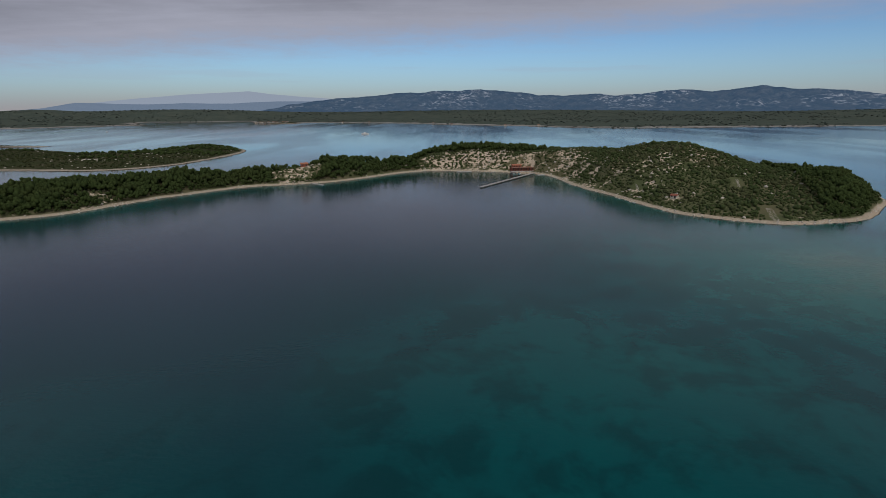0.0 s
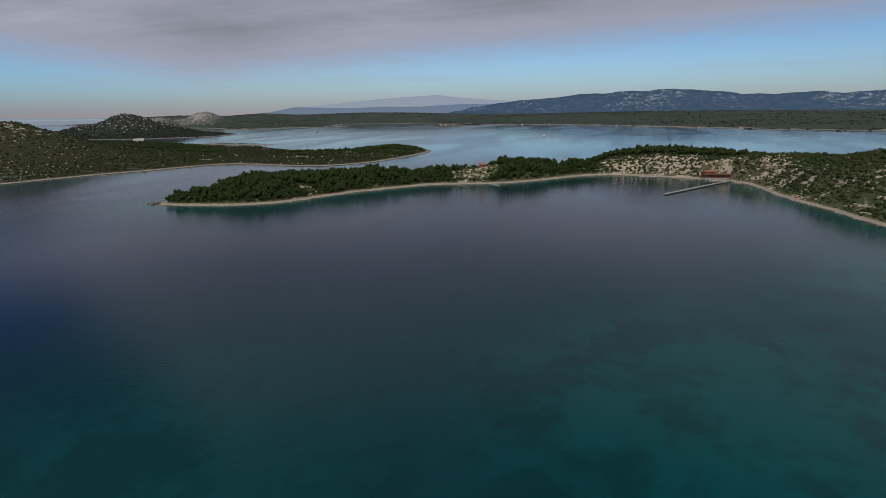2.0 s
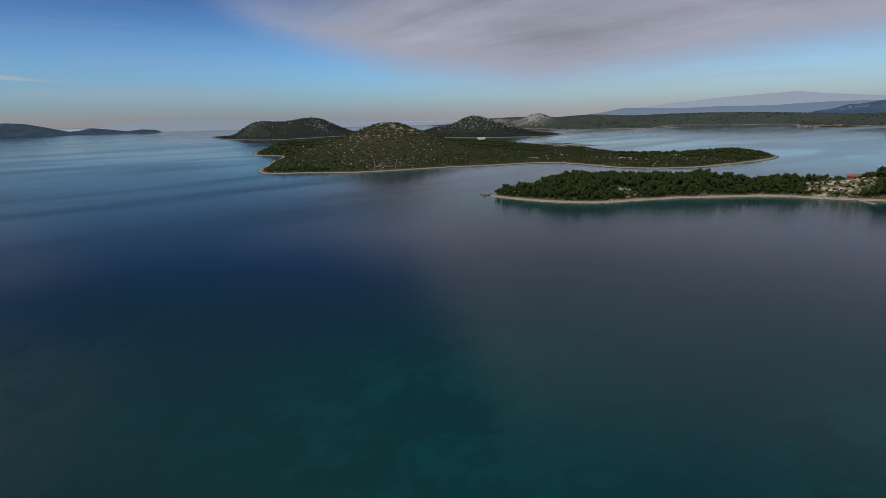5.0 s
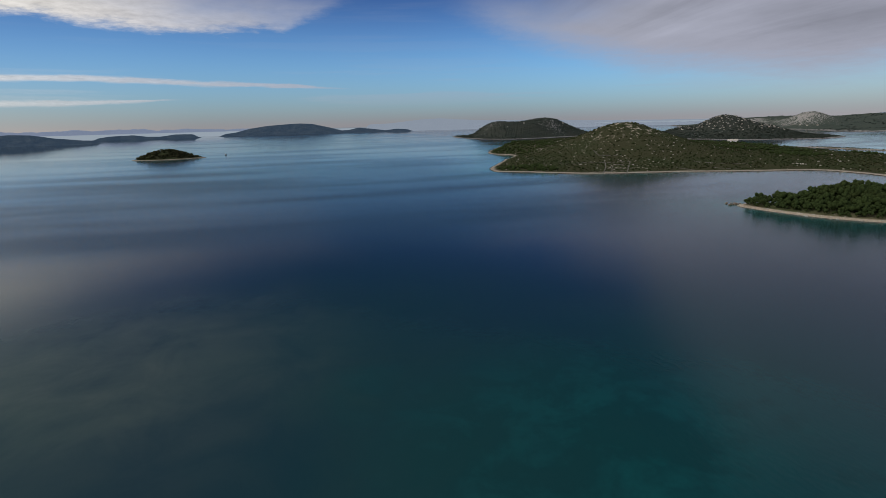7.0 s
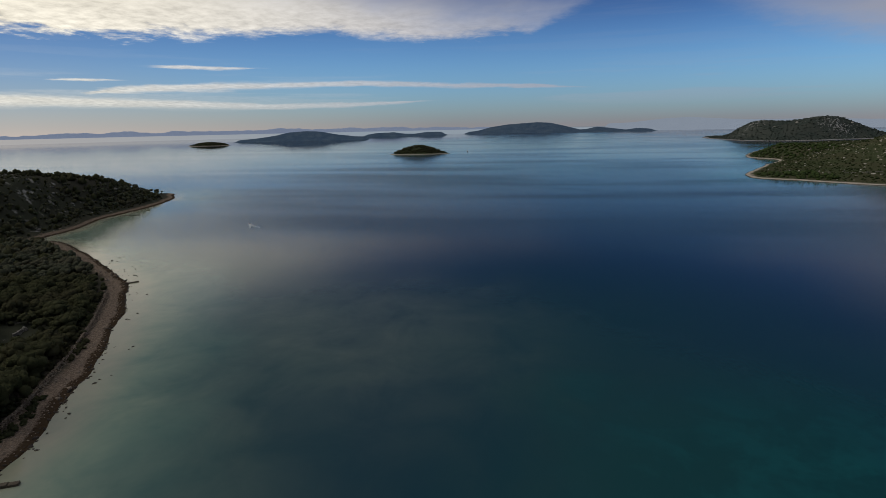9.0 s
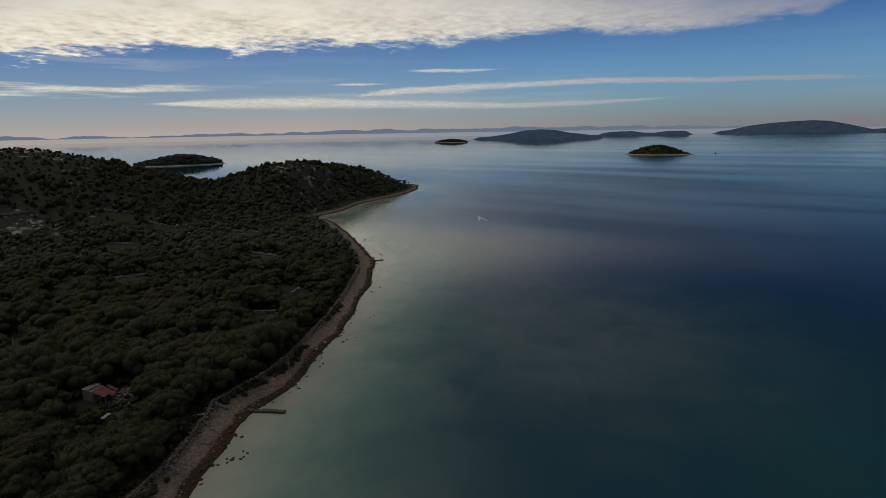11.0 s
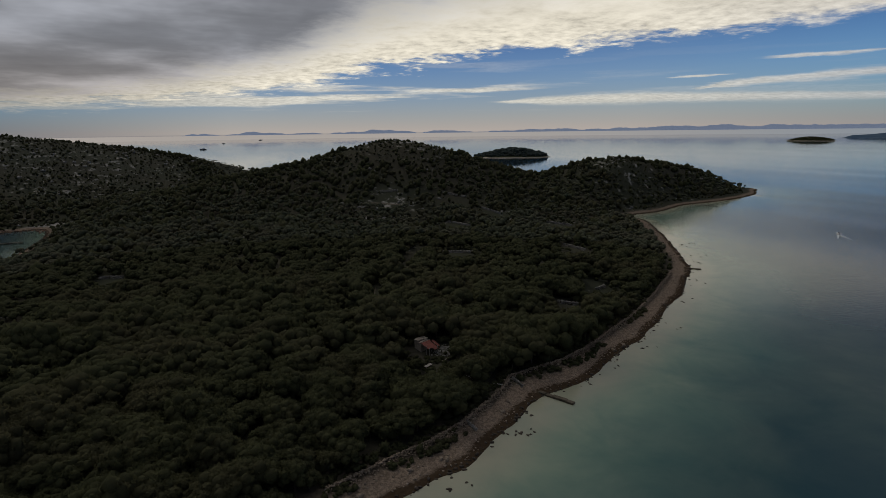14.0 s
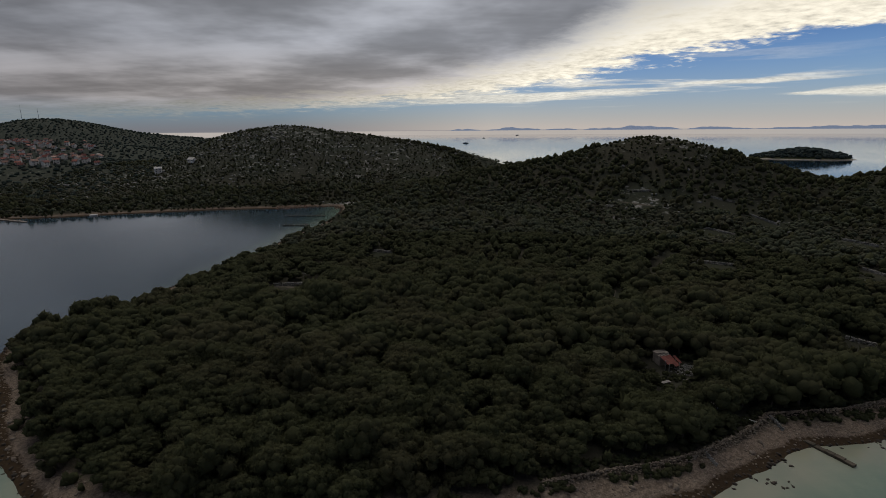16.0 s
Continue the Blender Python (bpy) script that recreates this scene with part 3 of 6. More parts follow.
def axis(lo, hi, a, b, fine, coarse):
    """Grid lines from lo to hi, fine between a and b and gradually coarser outside."""
    mid = list(np.arange(a, b + fine, fine))
    s, p, out = fine, a, []
    while p > lo:
        s = min(s * 1.15, coarse)
        p -= s
        out.append(p)
    s, p = fine, mid[-1]
    tail = []
    while p < hi:
        s = min(s * 1.15, coarse)
        p += s
        tail.append(p)
    return np.array(out[::-1] + mid + tail)


def finer(lines, a, b, step):
    """The same grid lines with a closer stretch from a to b."""
    return np.concatenate([lines[lines < a - step * 0.4], np.arange(a, b, step), lines[lines > b + step * 0.4]])


# the long island across the bay: wooded hill, beach, and a low spit to the west
front = Land([(291, 352), (258, 312), (221, 281), (173, 274), (135, 303), (120, 350), (103, 416), (91, 485), (61, 508), (2, 524), (-36, 512),
              (-72, 468), (-105, 440), (-150, 422), (-180, 389), (-203, 354), (-222, 312), (-253, 290), (-289, 283), (-306, 288),
              (-298, 325), (-296, 360), (-288, 396), (-262, 414), (-216, 440), (-172, 478), (-144, 508), (-84, 535), (-50, 566), (-20, 640),
              (90, 680), (200, 610), (290, 520), (325, 430)],
             [(186, 452, 30, 62, 85, -20), (40, 590, 16, 95, 42, 10), (266, 372, 14.5, 60, 60, 0), (-262, 345, 10.5, 48, 36, 60), (-205, 400, 8.5, 55, 28, 40), (130, 530, 20, 80, 60, 0), (-85, 490, 13, 80, 28, 38)], 2.6, 30, 2.4, 0.5, 5.6,
             [(45, 560, 48, 1.0), (0, 545, 28, 0.9), (85, 540, 30, 0.9), (130, 545, 30, 0.55), (210, 445, 34, 0.6), (150, 500, 30, 0.45), (-128, 464, 32, 0.6),
              (-225, 345, 14, 0.5), (150, 330, 12, 0.4), (135, 360, 10, 0.3)])
front.ledges = (160, 470, 85, 0.95)
front.pads = ((74, 513, 1.3, 11),)
# the island behind the spit: a low neck, walled fields and a hill
mid = Land([(-648, 226), (-595, 259), (-545, 319), (-521, 404), (-498, 458), (-467, 538), (-403, 541), (-351, 537), (-317, 559), (-294, 600),
            (-282, 676), (-284, 778), (-325, 850), (-385, 886), (-425, 810), (-491, 760), (-560, 795), (-640, 822), (-800, 850), (-1040, 960),
            (-1250, 920), (-1450, 760), (-1480, 600), (-1209, 439), (-1001, 346), (-915, 362), (-800, 300)],
           [(-768, 490, 45, 108, 94, 30), (-768, 490, 43, 64, 60, 0), (-1000, 560, 24, 200, 150, 30), (-330, 790, 8, 60, 60, 0), (-820, 640, 14, 160, 150, 0), (-1000, 400, 20, 90, 50, 20)], 3.5, 60, 2.5, 0.8, 5,
           [(-770, 490, 110, 0.5), (-720, 440, 60, 0.5), (-590, 380, 60, 0.4), (-320, 800, 40, 0.55), (-400, 650, 60, 0.3), (-900, 470, 90, 0.4), (-495, 765, 14, 1.0)])
mid.ledges = (-740, 450, 110, 0.5)
north = Land([(-1132, 1380), (-1072, 1226), (-1157, 1072), (-1260, 1040), (-1450, 980), (-1640, 1150), (-1600, 1380), (-1420, 1480), (-1260, 1470)],
             [(-1385, 1225, 63, 84, 80, 0), (-1330, 1290, 34, 130, 75, -50), (-1500, 1200, 30, 100, 90, 0)], 4, 90, 4, 1.0, 12, [(-1390, 1215, 130, 0.4), (-1300, 1300, 60, 0.4)])
west = Land([(-2440, 690), (-2100, 600), (-1790, 640), (-1750, 760), (-1840, 960), (-1880, 1160), (-2100, 1220), (-2380, 950)],
            [(-1950, 905, 70, 110, 120, 0), (-2040, 740, 58, 120, 75, 0), (-1980, 800, 50, 120, 100, 0)], 4, 110, 4, 1.0, 12, [(-1900, 900, 60, 0.5), (-2000, 700, 60, 0.5)])
main = Land([(-2500, 2000), (-1786, 1900), (-1427, 1730), (-1297, 1880), (-1129, 2089), (-1250, 2250), (-1360, 2528), (-1165, 2489), (-937, 2600),
             (-773, 2242), (-626, 2295), (-431, 2257), (-188, 2133), (-4, 1962), (157, 1815), (250, 1745), (310, 1660), (492, 1530),
             (657, 1544), (996, 1581), (1271, 1584), (2200, 1500), (3600, 1500), (3600, 3200), (1500, 4400), (-1500, 4500), (-3600, 3000), (-3000, 2300)],
            [(-2010, 2226, 77, 90, 100, 0), (-2260, 2130, 77, 130, 100, 0), (-2120, 2180, 48, 200, 100, 0), (-2600, 2700, 52, 500, 400, 0), (300, 3200, 43, 1500, 500, 0),
             (-1500, 3050, 55, 800, 400, 0), (-2050, 2750, 56, 300, 250, 0), (2300, 2600, 40, 900, 500, -20)], 9, 350, 8, 2.0, 25,
            [(-2010, 2190, 120, 0.95), (-2250, 2100, 130, 0.95), (-2120, 2120, 100, 0.6)])
# the wooded island that the camera hangs beside
home = Land([(73, -72), (92, -89), (126, -124), (133, -148), (121, -165), (118, -200), (108, -250), (104, -300), (97, -350), (105, -412),
             (147, -404), (189, -397), (245, -379), (290, -360), (330, -350), (430, -345), (600, -330), (900, -330), (1300, -500), (1500, -900),
             (1300, -1700), (700, -1750), (350, -1200), (120, -900), (-60, -640), (-230, -500), (-400, -430), (-480, -372), (-467, -350),
             (-417, -322), (-342, -312), (-297, -296), (-262, -288), (-257, -267), (-232, -229), (-205, -190), (-185, -165), (-155, -141),
             (-109, -113), (-77, -98), (-63, -95), (-49, -85), (-32, -77), (10, -68), (45, -66)],
            [(-132, -409, 50, 70, 75, 0), (-75, -430, 33, 110, 70, 0), (-190, -400, 32, 70, 60, 20), (-305, -365, 34, 75, 55, 20), (-370, -368, 25, 60, 40, 10),
             (-425, -360, 14, 50, 25, 10), (230, -661, 61, 100, 110, 0), (145, -640, 48, 110, 100, 0), (70, -640, 36, 110, 90, 0), (-10, -620, 19, 130, 90, 0),
             (300, -655, 44, 70, 90, 0), (943, -1167, 85, 200, 200, 0), (720, -1180, 47, 250, 150, 10), (700, -850, 42, 220, 130, 30), (1000, -800, 50, 200, 200, 0),
             (-20, -300, 8, 160, 110, 0), (500, -620, 26, 160, 130, 40)], 4.0, 45, 2.2, 0.9, 7.5,
            [(-132, -405, 42, 0.58), (-305, -345, 50, 0.28), (230, -610, 150, 0.5), (100, -560, 90, 0.45), (340, -520, 110, 0.5), (-90, -300, 45, 0.3), (-180, -270, 40, 0.3), (60, -190, 14, 0.45), (105, -415, 14, 1.0), (100, -385, 9, 1.0)], (420, 900))
# small islands off the coast: (coast centre x, y, half length, half width, turn, top)
ISLETS = [(-640, 2215, 70, 22, 25, 10), (-745, 905, 95, 11, 0, 5), (-1240, -277, 66, 36, 102, 24), (-2190, -1430, 92, 50, 123, 20), (-606, -1035, 86, 50, 150, 22)]


def egg(x, y, a, b, turn, seed=0, bits=12):
    c, s = math.cos(radians(turn)), math.sin(radians(turn))
    rnd = random.Random(seed)
    pts = []
    for k in range(bits):
        w, r = k * math.tau / bits, rnd.uniform(0.85, 1.12)
        pts.append((x + r * (a * math.cos(w) * c - b * math.sin(w) * s), y + r * (a * math.cos(w) * s + b * math.sin(w) * c)))
    return pts


front.mesh("island_with_beach", M_FRONT, np.arange(-320, 345, 3.0), np.arange(262, 700, 3.0), "low limestone island with a wooded hill and a pale beach", "island")
mid.mesh("island_with_fields", M_MID, np.arange(-1500, -260, 7.0), np.arange(205, 980, 7.0), "long low scrub-covered island with walled fields and a hill", "island")
north.mesh("island_hill", M_HILL, np.arange(-1670, -1040, 10.0), np.arange(960, 1500, 10.0), "stony hump of an island with sparse scrub", "island")
west.mesh("island_two_peaks", M_HILL, np.arange(-2480, -1720, 12.0), np.arange(570, 1250, 12.0), "dark island with two rounded summits", "island")
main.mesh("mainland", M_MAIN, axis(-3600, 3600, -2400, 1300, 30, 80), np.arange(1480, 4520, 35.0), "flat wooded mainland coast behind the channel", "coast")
home.mesh("wooded_island", M_NEAR, finer(axis(-500, 1520, -490, 135, 3.0, 25), -230, 136, 1.5), finer(axis(-1760, -50, -460, -60, 3.0, 25), -215, -60, 1.5), "dark pine-covered island with hills and a stony shore", "island")
small = []
for k, (x, y, a, b, turn, top) in enumerate(ISLETS):
    l = Land(egg(x, y, a, b, turn, k), [(x, y, top - 6, a * 0.6, b * 0.7, turn)], 3, 25, 2.5, 0.5, 9)
    small.append(l)
    l.mesh("islet", M_MID, np.arange(x - a - 20, x + a + 20, 4.0), np.arange(y - a - 20, y + a + 20, 4.0), "tiny rocky islet with a pale rim and dark bushes", "islet")


def sea():
    """The sheet of the sea, with how shallow it is as an attribute."""
    xs, ys = axis(-5200, 5200, -620, 420, 9, 220), axis(-5200, 5200, -420, 620, 9, 220)
    X, Y = np.meshgrid(xs, ys)
    shoal = np.zeros(X.shape)
    for land, width, top in ((front, 45, 0.64), (mid, 60, 0.6), (home, 40, 0.75), (small[2], 60, 0.6), (main, 60, 0.4)):
        d = -land.inland(X, Y)
        shoal = np.maximum(shoal, top * np.exp(-np.maximum(d, 0) / width))
        if land is home:
            shoal = np.where(Y < 0, np.minimum(shoal, 0.02 + 0.85 * smooth(X, 130, 60)), shoal)
            silt = 1.0 * np.exp(-(np.maximum(d, 0) / 25) ** 1.1) * smooth(X, 140, 60)
            silt = np.maximum(silt, 0.30 * np.exp(-((X + 145) ** 2 + (Y + 72) ** 2) / 62 ** 2))
            silt = np.maximum(silt, 0.045 * np.exp(-((X + 105) ** 2 + (Y + 25) ** 2) / 105 ** 2))
            # grey for the bay: thin silt plus the cloud it should reflect
            silt = np.maximum(silt, 0.09 * smooth(X, 95, 125) * smooth(Y, -110, -150))
    for x, y, r, a in ((45, 110, 110, 0.52), (160, 195, 120, 0.85), (260, 270, 80, 0.8), (-70, 60, 95, 0.38), (60, 40, 80, 0.55), (-150, 20, 90, 0.22), (-112, 12, 40, 0.28), (-92, 40, 40, 0.30), (-800, -60, 260, 0.3)):
        shoal = np.maximum(shoal, a * np.exp(-((X - x) ** 2 + (Y - y) ** 2) / r ** 2))
    w = len(xs)
    j, i = np.nonzero(np.ones((len(ys) - 1, w - 1), bool))
    quads = np.stack([j * w + i, j * w + i + 1, (j + 1) * w + i + 1, (j + 1) * w + i], 1)
    me = mesh_of("water", np.stack([X.ravel(), Y.ravel(), np.zeros(X.size)], 1), quads, M_WATER, True)
    at = me.attributes.new("shoal", "FLOAT", "POINT")
    at.data.foreach_set("value", shoal.ravel().astype(np.float32))
    at = me.attributes.new("silt", "FLOAT", "POINT")
    at.data.foreach_set("value", silt.ravel().astype(np.float32))
    tagged(new("water", me), "calm blue-green sea with seagrass patches and breeze lanes", "sea", kind="structure")


sea()


# ---------------------------------------------------------------- the distance
def ridge(name, mat, crest, far, depth, label, seed=0, jag=0.05):
    """A chain of far hills on an arc: crest is rows of azimuth and elevation in degrees, far its distance from the bay."""
    az = np.linspace(crest[0][0], crest[-1][0], max(24, int(abs(crest[0][0] - crest[-1][0]) * (6 if jag else 0.5))))
    rows = sorted(crest)
    el = np.interp(az, [r[0] for r in rows], [r[1] for r in rows])
    el = el + jag * vnoise(az * 10, az * 0 + seed, 12, seed, 4)
    top = 60 + np.tan(np.radians(el)) * far
    fade = smooth(np.minimum(np.abs(az - az[0]), np.abs(az - az[-1])), 0, 0.8)
    verts, depthn = [], 14
    for k in range(depthn + 1):
        t = k / depthn
        r = far - depth * (1 - t) if k <= depthn else far
        prof = t ** 1.25
        bumpy = 1 - 0.75 * t * (1 - t) * np.abs(vnoise(az * 40, az * 0 + t * 40, 40, seed + 3, 3)) * 2 + 0.3 * (1 - t) * vnoise(az * 40, az * 0 + t * 90, 35, seed + 5, 4)
        z = np.maximum(top, 1.5) * prof * bumpy * fade - 2 * (1 - t)
        verts.append(np.stack([-np.sin(np.radians(az)) * r, np.cos(np.radians(az)) * r, z], 1))
    back = verts[-1] * np.array([1.012, 1.012, 0.0])
    verts.append(back - np.array([0, 0, 4.0]))
    w = len(az)
    j, i = np.nonzero(np.ones((depthn + 1, w - 1), bool))
    quads = np.stack([j * w + i, (j + 1) * w + i, (j + 1) * w + i + 1, j * w + i + 1], 1)
    return tagged(new(name, mesh_of(name, np.concatenate(verts), quads, mat, True)), label, "hills", kind="structure")


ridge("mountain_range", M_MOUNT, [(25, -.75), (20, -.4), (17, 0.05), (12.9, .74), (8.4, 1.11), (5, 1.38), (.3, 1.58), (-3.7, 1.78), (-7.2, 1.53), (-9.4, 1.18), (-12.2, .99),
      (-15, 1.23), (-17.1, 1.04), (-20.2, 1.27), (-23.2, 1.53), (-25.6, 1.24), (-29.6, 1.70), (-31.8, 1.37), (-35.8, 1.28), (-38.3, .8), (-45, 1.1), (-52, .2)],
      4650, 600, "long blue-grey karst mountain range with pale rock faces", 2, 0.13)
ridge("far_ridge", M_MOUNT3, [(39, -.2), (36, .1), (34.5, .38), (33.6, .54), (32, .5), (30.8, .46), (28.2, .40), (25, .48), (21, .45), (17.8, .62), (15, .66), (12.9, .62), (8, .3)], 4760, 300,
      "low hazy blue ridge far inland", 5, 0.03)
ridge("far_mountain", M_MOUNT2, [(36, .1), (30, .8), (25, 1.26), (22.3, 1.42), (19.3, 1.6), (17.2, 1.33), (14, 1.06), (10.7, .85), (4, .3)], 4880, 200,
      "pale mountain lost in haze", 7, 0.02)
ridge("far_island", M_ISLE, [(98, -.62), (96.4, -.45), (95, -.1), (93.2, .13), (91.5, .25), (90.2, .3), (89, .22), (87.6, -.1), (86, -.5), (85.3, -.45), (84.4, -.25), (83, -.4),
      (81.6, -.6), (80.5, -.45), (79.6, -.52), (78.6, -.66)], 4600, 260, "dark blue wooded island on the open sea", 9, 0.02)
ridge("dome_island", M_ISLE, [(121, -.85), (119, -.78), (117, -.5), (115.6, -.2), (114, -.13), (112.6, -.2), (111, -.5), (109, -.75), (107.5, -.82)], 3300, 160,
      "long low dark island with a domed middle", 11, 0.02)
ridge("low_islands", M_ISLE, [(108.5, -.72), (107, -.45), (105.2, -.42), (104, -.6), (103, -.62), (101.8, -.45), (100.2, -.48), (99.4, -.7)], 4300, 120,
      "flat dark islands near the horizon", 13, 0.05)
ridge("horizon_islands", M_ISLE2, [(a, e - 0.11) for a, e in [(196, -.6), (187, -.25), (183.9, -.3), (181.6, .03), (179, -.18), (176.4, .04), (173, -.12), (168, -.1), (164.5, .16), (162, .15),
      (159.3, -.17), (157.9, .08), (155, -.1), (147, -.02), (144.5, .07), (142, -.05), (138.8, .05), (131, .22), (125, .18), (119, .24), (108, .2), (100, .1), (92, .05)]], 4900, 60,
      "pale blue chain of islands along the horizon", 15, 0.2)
# a glowing strip added to carry the sea up to the horizon
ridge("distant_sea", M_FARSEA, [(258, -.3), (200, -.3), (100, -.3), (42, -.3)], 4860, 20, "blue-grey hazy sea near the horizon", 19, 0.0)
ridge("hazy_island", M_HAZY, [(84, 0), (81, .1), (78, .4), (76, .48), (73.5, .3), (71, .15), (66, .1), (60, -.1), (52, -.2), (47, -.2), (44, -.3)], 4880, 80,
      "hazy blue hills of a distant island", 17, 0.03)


# ---------------------------------------------------------------- plants and stones
rng = np.random.default_rng(7)


def ball(sub):
    bm = bmesh.new()
    bmesh.ops.create_icosphere(bm, subdivisions=sub, radius=1.0)
    v = np.array([p.co[:] for p in bm.verts])
    f = np.array([[q.index for q in t.verts] for t in bm.faces])
    bm.free()
    return v, f


BALL = {s: ball(s) for s in (1, 2)}


def joined(bits):
    """Corners and triangles of several pieces as one."""
    vs, fs, n = [], [], 0
    for v, f in bits:
        vs.append(v)
        fs.append(f + n)
        n += len(v)
    return np.concatenate(vs), np.concatenate(fs)


def blob(r, sub, centre, size, flat=0.75, jag=0.32):
    v, f = BALL[sub]
    v = v * (1 + r.uniform(-jag, jag, (len(v), 1))) * np.array([1, 1, flat]) * size
    a = r.uniform(0, math.tau)
    c, s = math.cos(a), math.sin(a)
    v = v @ np.array([[c, s, 0], [-s, c, 0], [0, 0, 1]])
    return v + np.asarray(centre), f


def tufts(r, centres, sizes, count, length):
    """Small leaf triangles that stand out of the clumps."""
    vs, fs = [], []
    for k in range(count):
        i = r.integers(len(centres))
        n = r.normal(size=3)
        n[2] = abs(n[2]) * 0.8
        n /= np.linalg.norm(n)
        p = centres[i] + n * sizes[i] * np.array([1, 1, 0.75]) * 0.92
        side = np.cross(n, r.normal(size=3))
        side *= length * 0.55 / (np.linalg.norm(side) + 1e-6)
        vs += [p - side, p + side, p + n * length * r.uniform(0.6, 1.2) + side * r.uniform(-1, 1)]
        fs.append([3 * k, 3 * k + 1, 3 * k + 2])
    return np.array(vs), np.array(fs)


def crown_shape(seed, clumps, sub, leafy, flat=0.62):
    """A pine's rounded head, one metre in radius, its underside at z = 0.35: clumps with gaps between them, and tufts."""
    r = np.random.default_rng(seed)
    centres, sizes = [], []
    for k in range(clumps):
        a, q = 2.4 * k + r.uniform(-0.4, 0.4), math.sqrt((k + 0.5) / clumps)
        rad = q * r.uniform(0.68, 0.86)
        z = 0.55 + flat * math.sqrt(max(0.02, 1 - q * q)) * r.uniform(0.75, 1.1) + r.uniform(-0.08, 0.08)
        centres.append(np.array([math.cos(a) * rad, math.sin(a) * rad, z]))
        sizes.append(r.uniform(0.32, 0.50) * (1.1 if clumps < 9 else 0.95 if clumps < 20 else 0.68))
    bits = [blob(r, sub, c, s, jag=0.18) for c, s in zip(centres, sizes)]
    if leafy:
        bits.append(tufts(r, centres, sizes, leafy, 0.15 if clumps < 20 else 0.095))
    return joined(bits)


def bush_shape(seed, clumps, sub=1, leafy=0):
    r = np.random.default_rng(seed)
    centres = [np.array([*(r.uniform(-0.5, 0.5, 2)), r.uniform(0.25, 0.6)]) for _ in range(clumps)]
    sizes = [r.uniform(0.45, 0.7) for _ in range(clumps)]
    bits = [blob(r, sub, c, s, 0.8) for c, s in zip(centres, sizes)]
    if leafy:
        bits.append(tufts(r, centres, sizes, leafy, 0.3))
    return joined(bits)


def stem(a, b, ra, rb, sides=6):
    a, b = np.array(a, float), np.array(b, float)
    n = (b - a) / np.linalg.norm(b - a)
    u = np.cross(n, (0.3, 0.9, 0.2))
    u /= np.linalg.norm(u)
    w = np.cross(n, u)
    ang = np.arange(sides) * math.tau / sides
    ring = np.cos(ang)[:, None] * u + np.sin(ang)[:, None] * w
    v = np.concatenate([a + ring * ra, b + ring * rb])
    f = []
    for i in range(sides):
        j = (i + 1) % sides
        f += [[i, j, sides + j], [i, sides + j, sides + i]]
    return v, np.array(f)


def trunk_shape(seed, sides=6, limbs=4):
    r = np.random.default_rng(seed)
    lean = r.uniform(-0.06, 0.06, 2)
    bits = [stem((0, 0, -0.15), (lean[0], lean[1], 0.45), 0.055, 0.04, sides), stem((lean[0], lean[1], 0.45), (lean[0] * 2, lean[1] * 2, 0.95), 0.04, 0.015, sides)]
    for k in range(limbs):
        a = k * math.tau / limbs + r.uniform(-0.5, 0.5)
        bits.append(stem((lean[0], lean[1], 0.42 + 0.05 * k), (math.cos(a) * 0.55, math.sin(a) * 0.55, 0.68 + 0.05 * k), 0.022, 0.008, 4))
    return joined(bits)


def stone_shape(seed, sub=1):
    r = np.random.default_rng(seed)
    v, f = blob(r, sub, (0, 0, 0.1), 1.0, 0.55, 0.3)
    return v * np.array([1, r.uniform(0.55, 0.9), 1]), f


def scattered(name, shapes, x, y, z, size, mat, label, category, tall=None, group=""):
    """Many alike things as ONE mesh of real geometry."""
    pick = rng.integers(len(shapes), size=len(x))
    turn, tall = rng.uniform(0, math.tau, len(x)), np.ones(len(x)) if tall is None else tall
    vs, fs, n = [], [], 0
    for k, (v, f) in enumerate(shapes):
        i = np.nonzero(pick == k)[0]
        if not len(i):
            continue
        c, s = np.cos(turn[i])[:, None], np.sin(turn[i])[:, None]
        sz = size[i][:, None]
        px = (v[:, 0] * c - v[:, 1] * s) * sz + x[i][:, None]
        py = (v[:, 0] * s + v[:, 1] * c) * sz + y[i][:, None]
        pz = v[:, 2] * sz * tall[i][:, None] + z[i][:, None]
        vs.append(np.stack([px, py, pz], -1).reshape(-1, 3))
        fs.append((f[None] + (np.arange(len(i)) * len(v))[:, None, None]).reshape(-1, 3) + n)
        n += len(i) * len(v)
    ob = new(name, mesh_of(name, np.concatenate(vs), np.concatenate(fs), mat, True))
    return tagged(ob, label, category, kind="stuff")


def spots(x0, x1, y0, y1, gap):
    """Evenly loose places over a rectangle."""
    X, Y = np.meshgrid(np.arange(x0, x1, gap, dtype=float), np.arange(y0, y1, gap, dtype=float))
    X[::2] += gap / 2
    return (X + rng.uniform(-0.42, 0.42, X.shape) * gap).ravel(), (Y + rng.uniform(-0.42, 0.42, X.shape) * gap).ravel()


def off_line(x, y, pts):
    """Metres from a line of points."""
    best = np.full(x.shape, 1e9)
    for (ax, ay), (bx, by) in zip(pts, pts[1:]):
        ex, ey = bx - ax, by - ay
        t = np.clip(((x - ax) * ex + (y - ay) * ey) / (ex * ex + ey * ey), 0, 1)
        best = np.minimum(best, np.hypot(x - ax - t * ex, y - ay - t * ey))
    return best


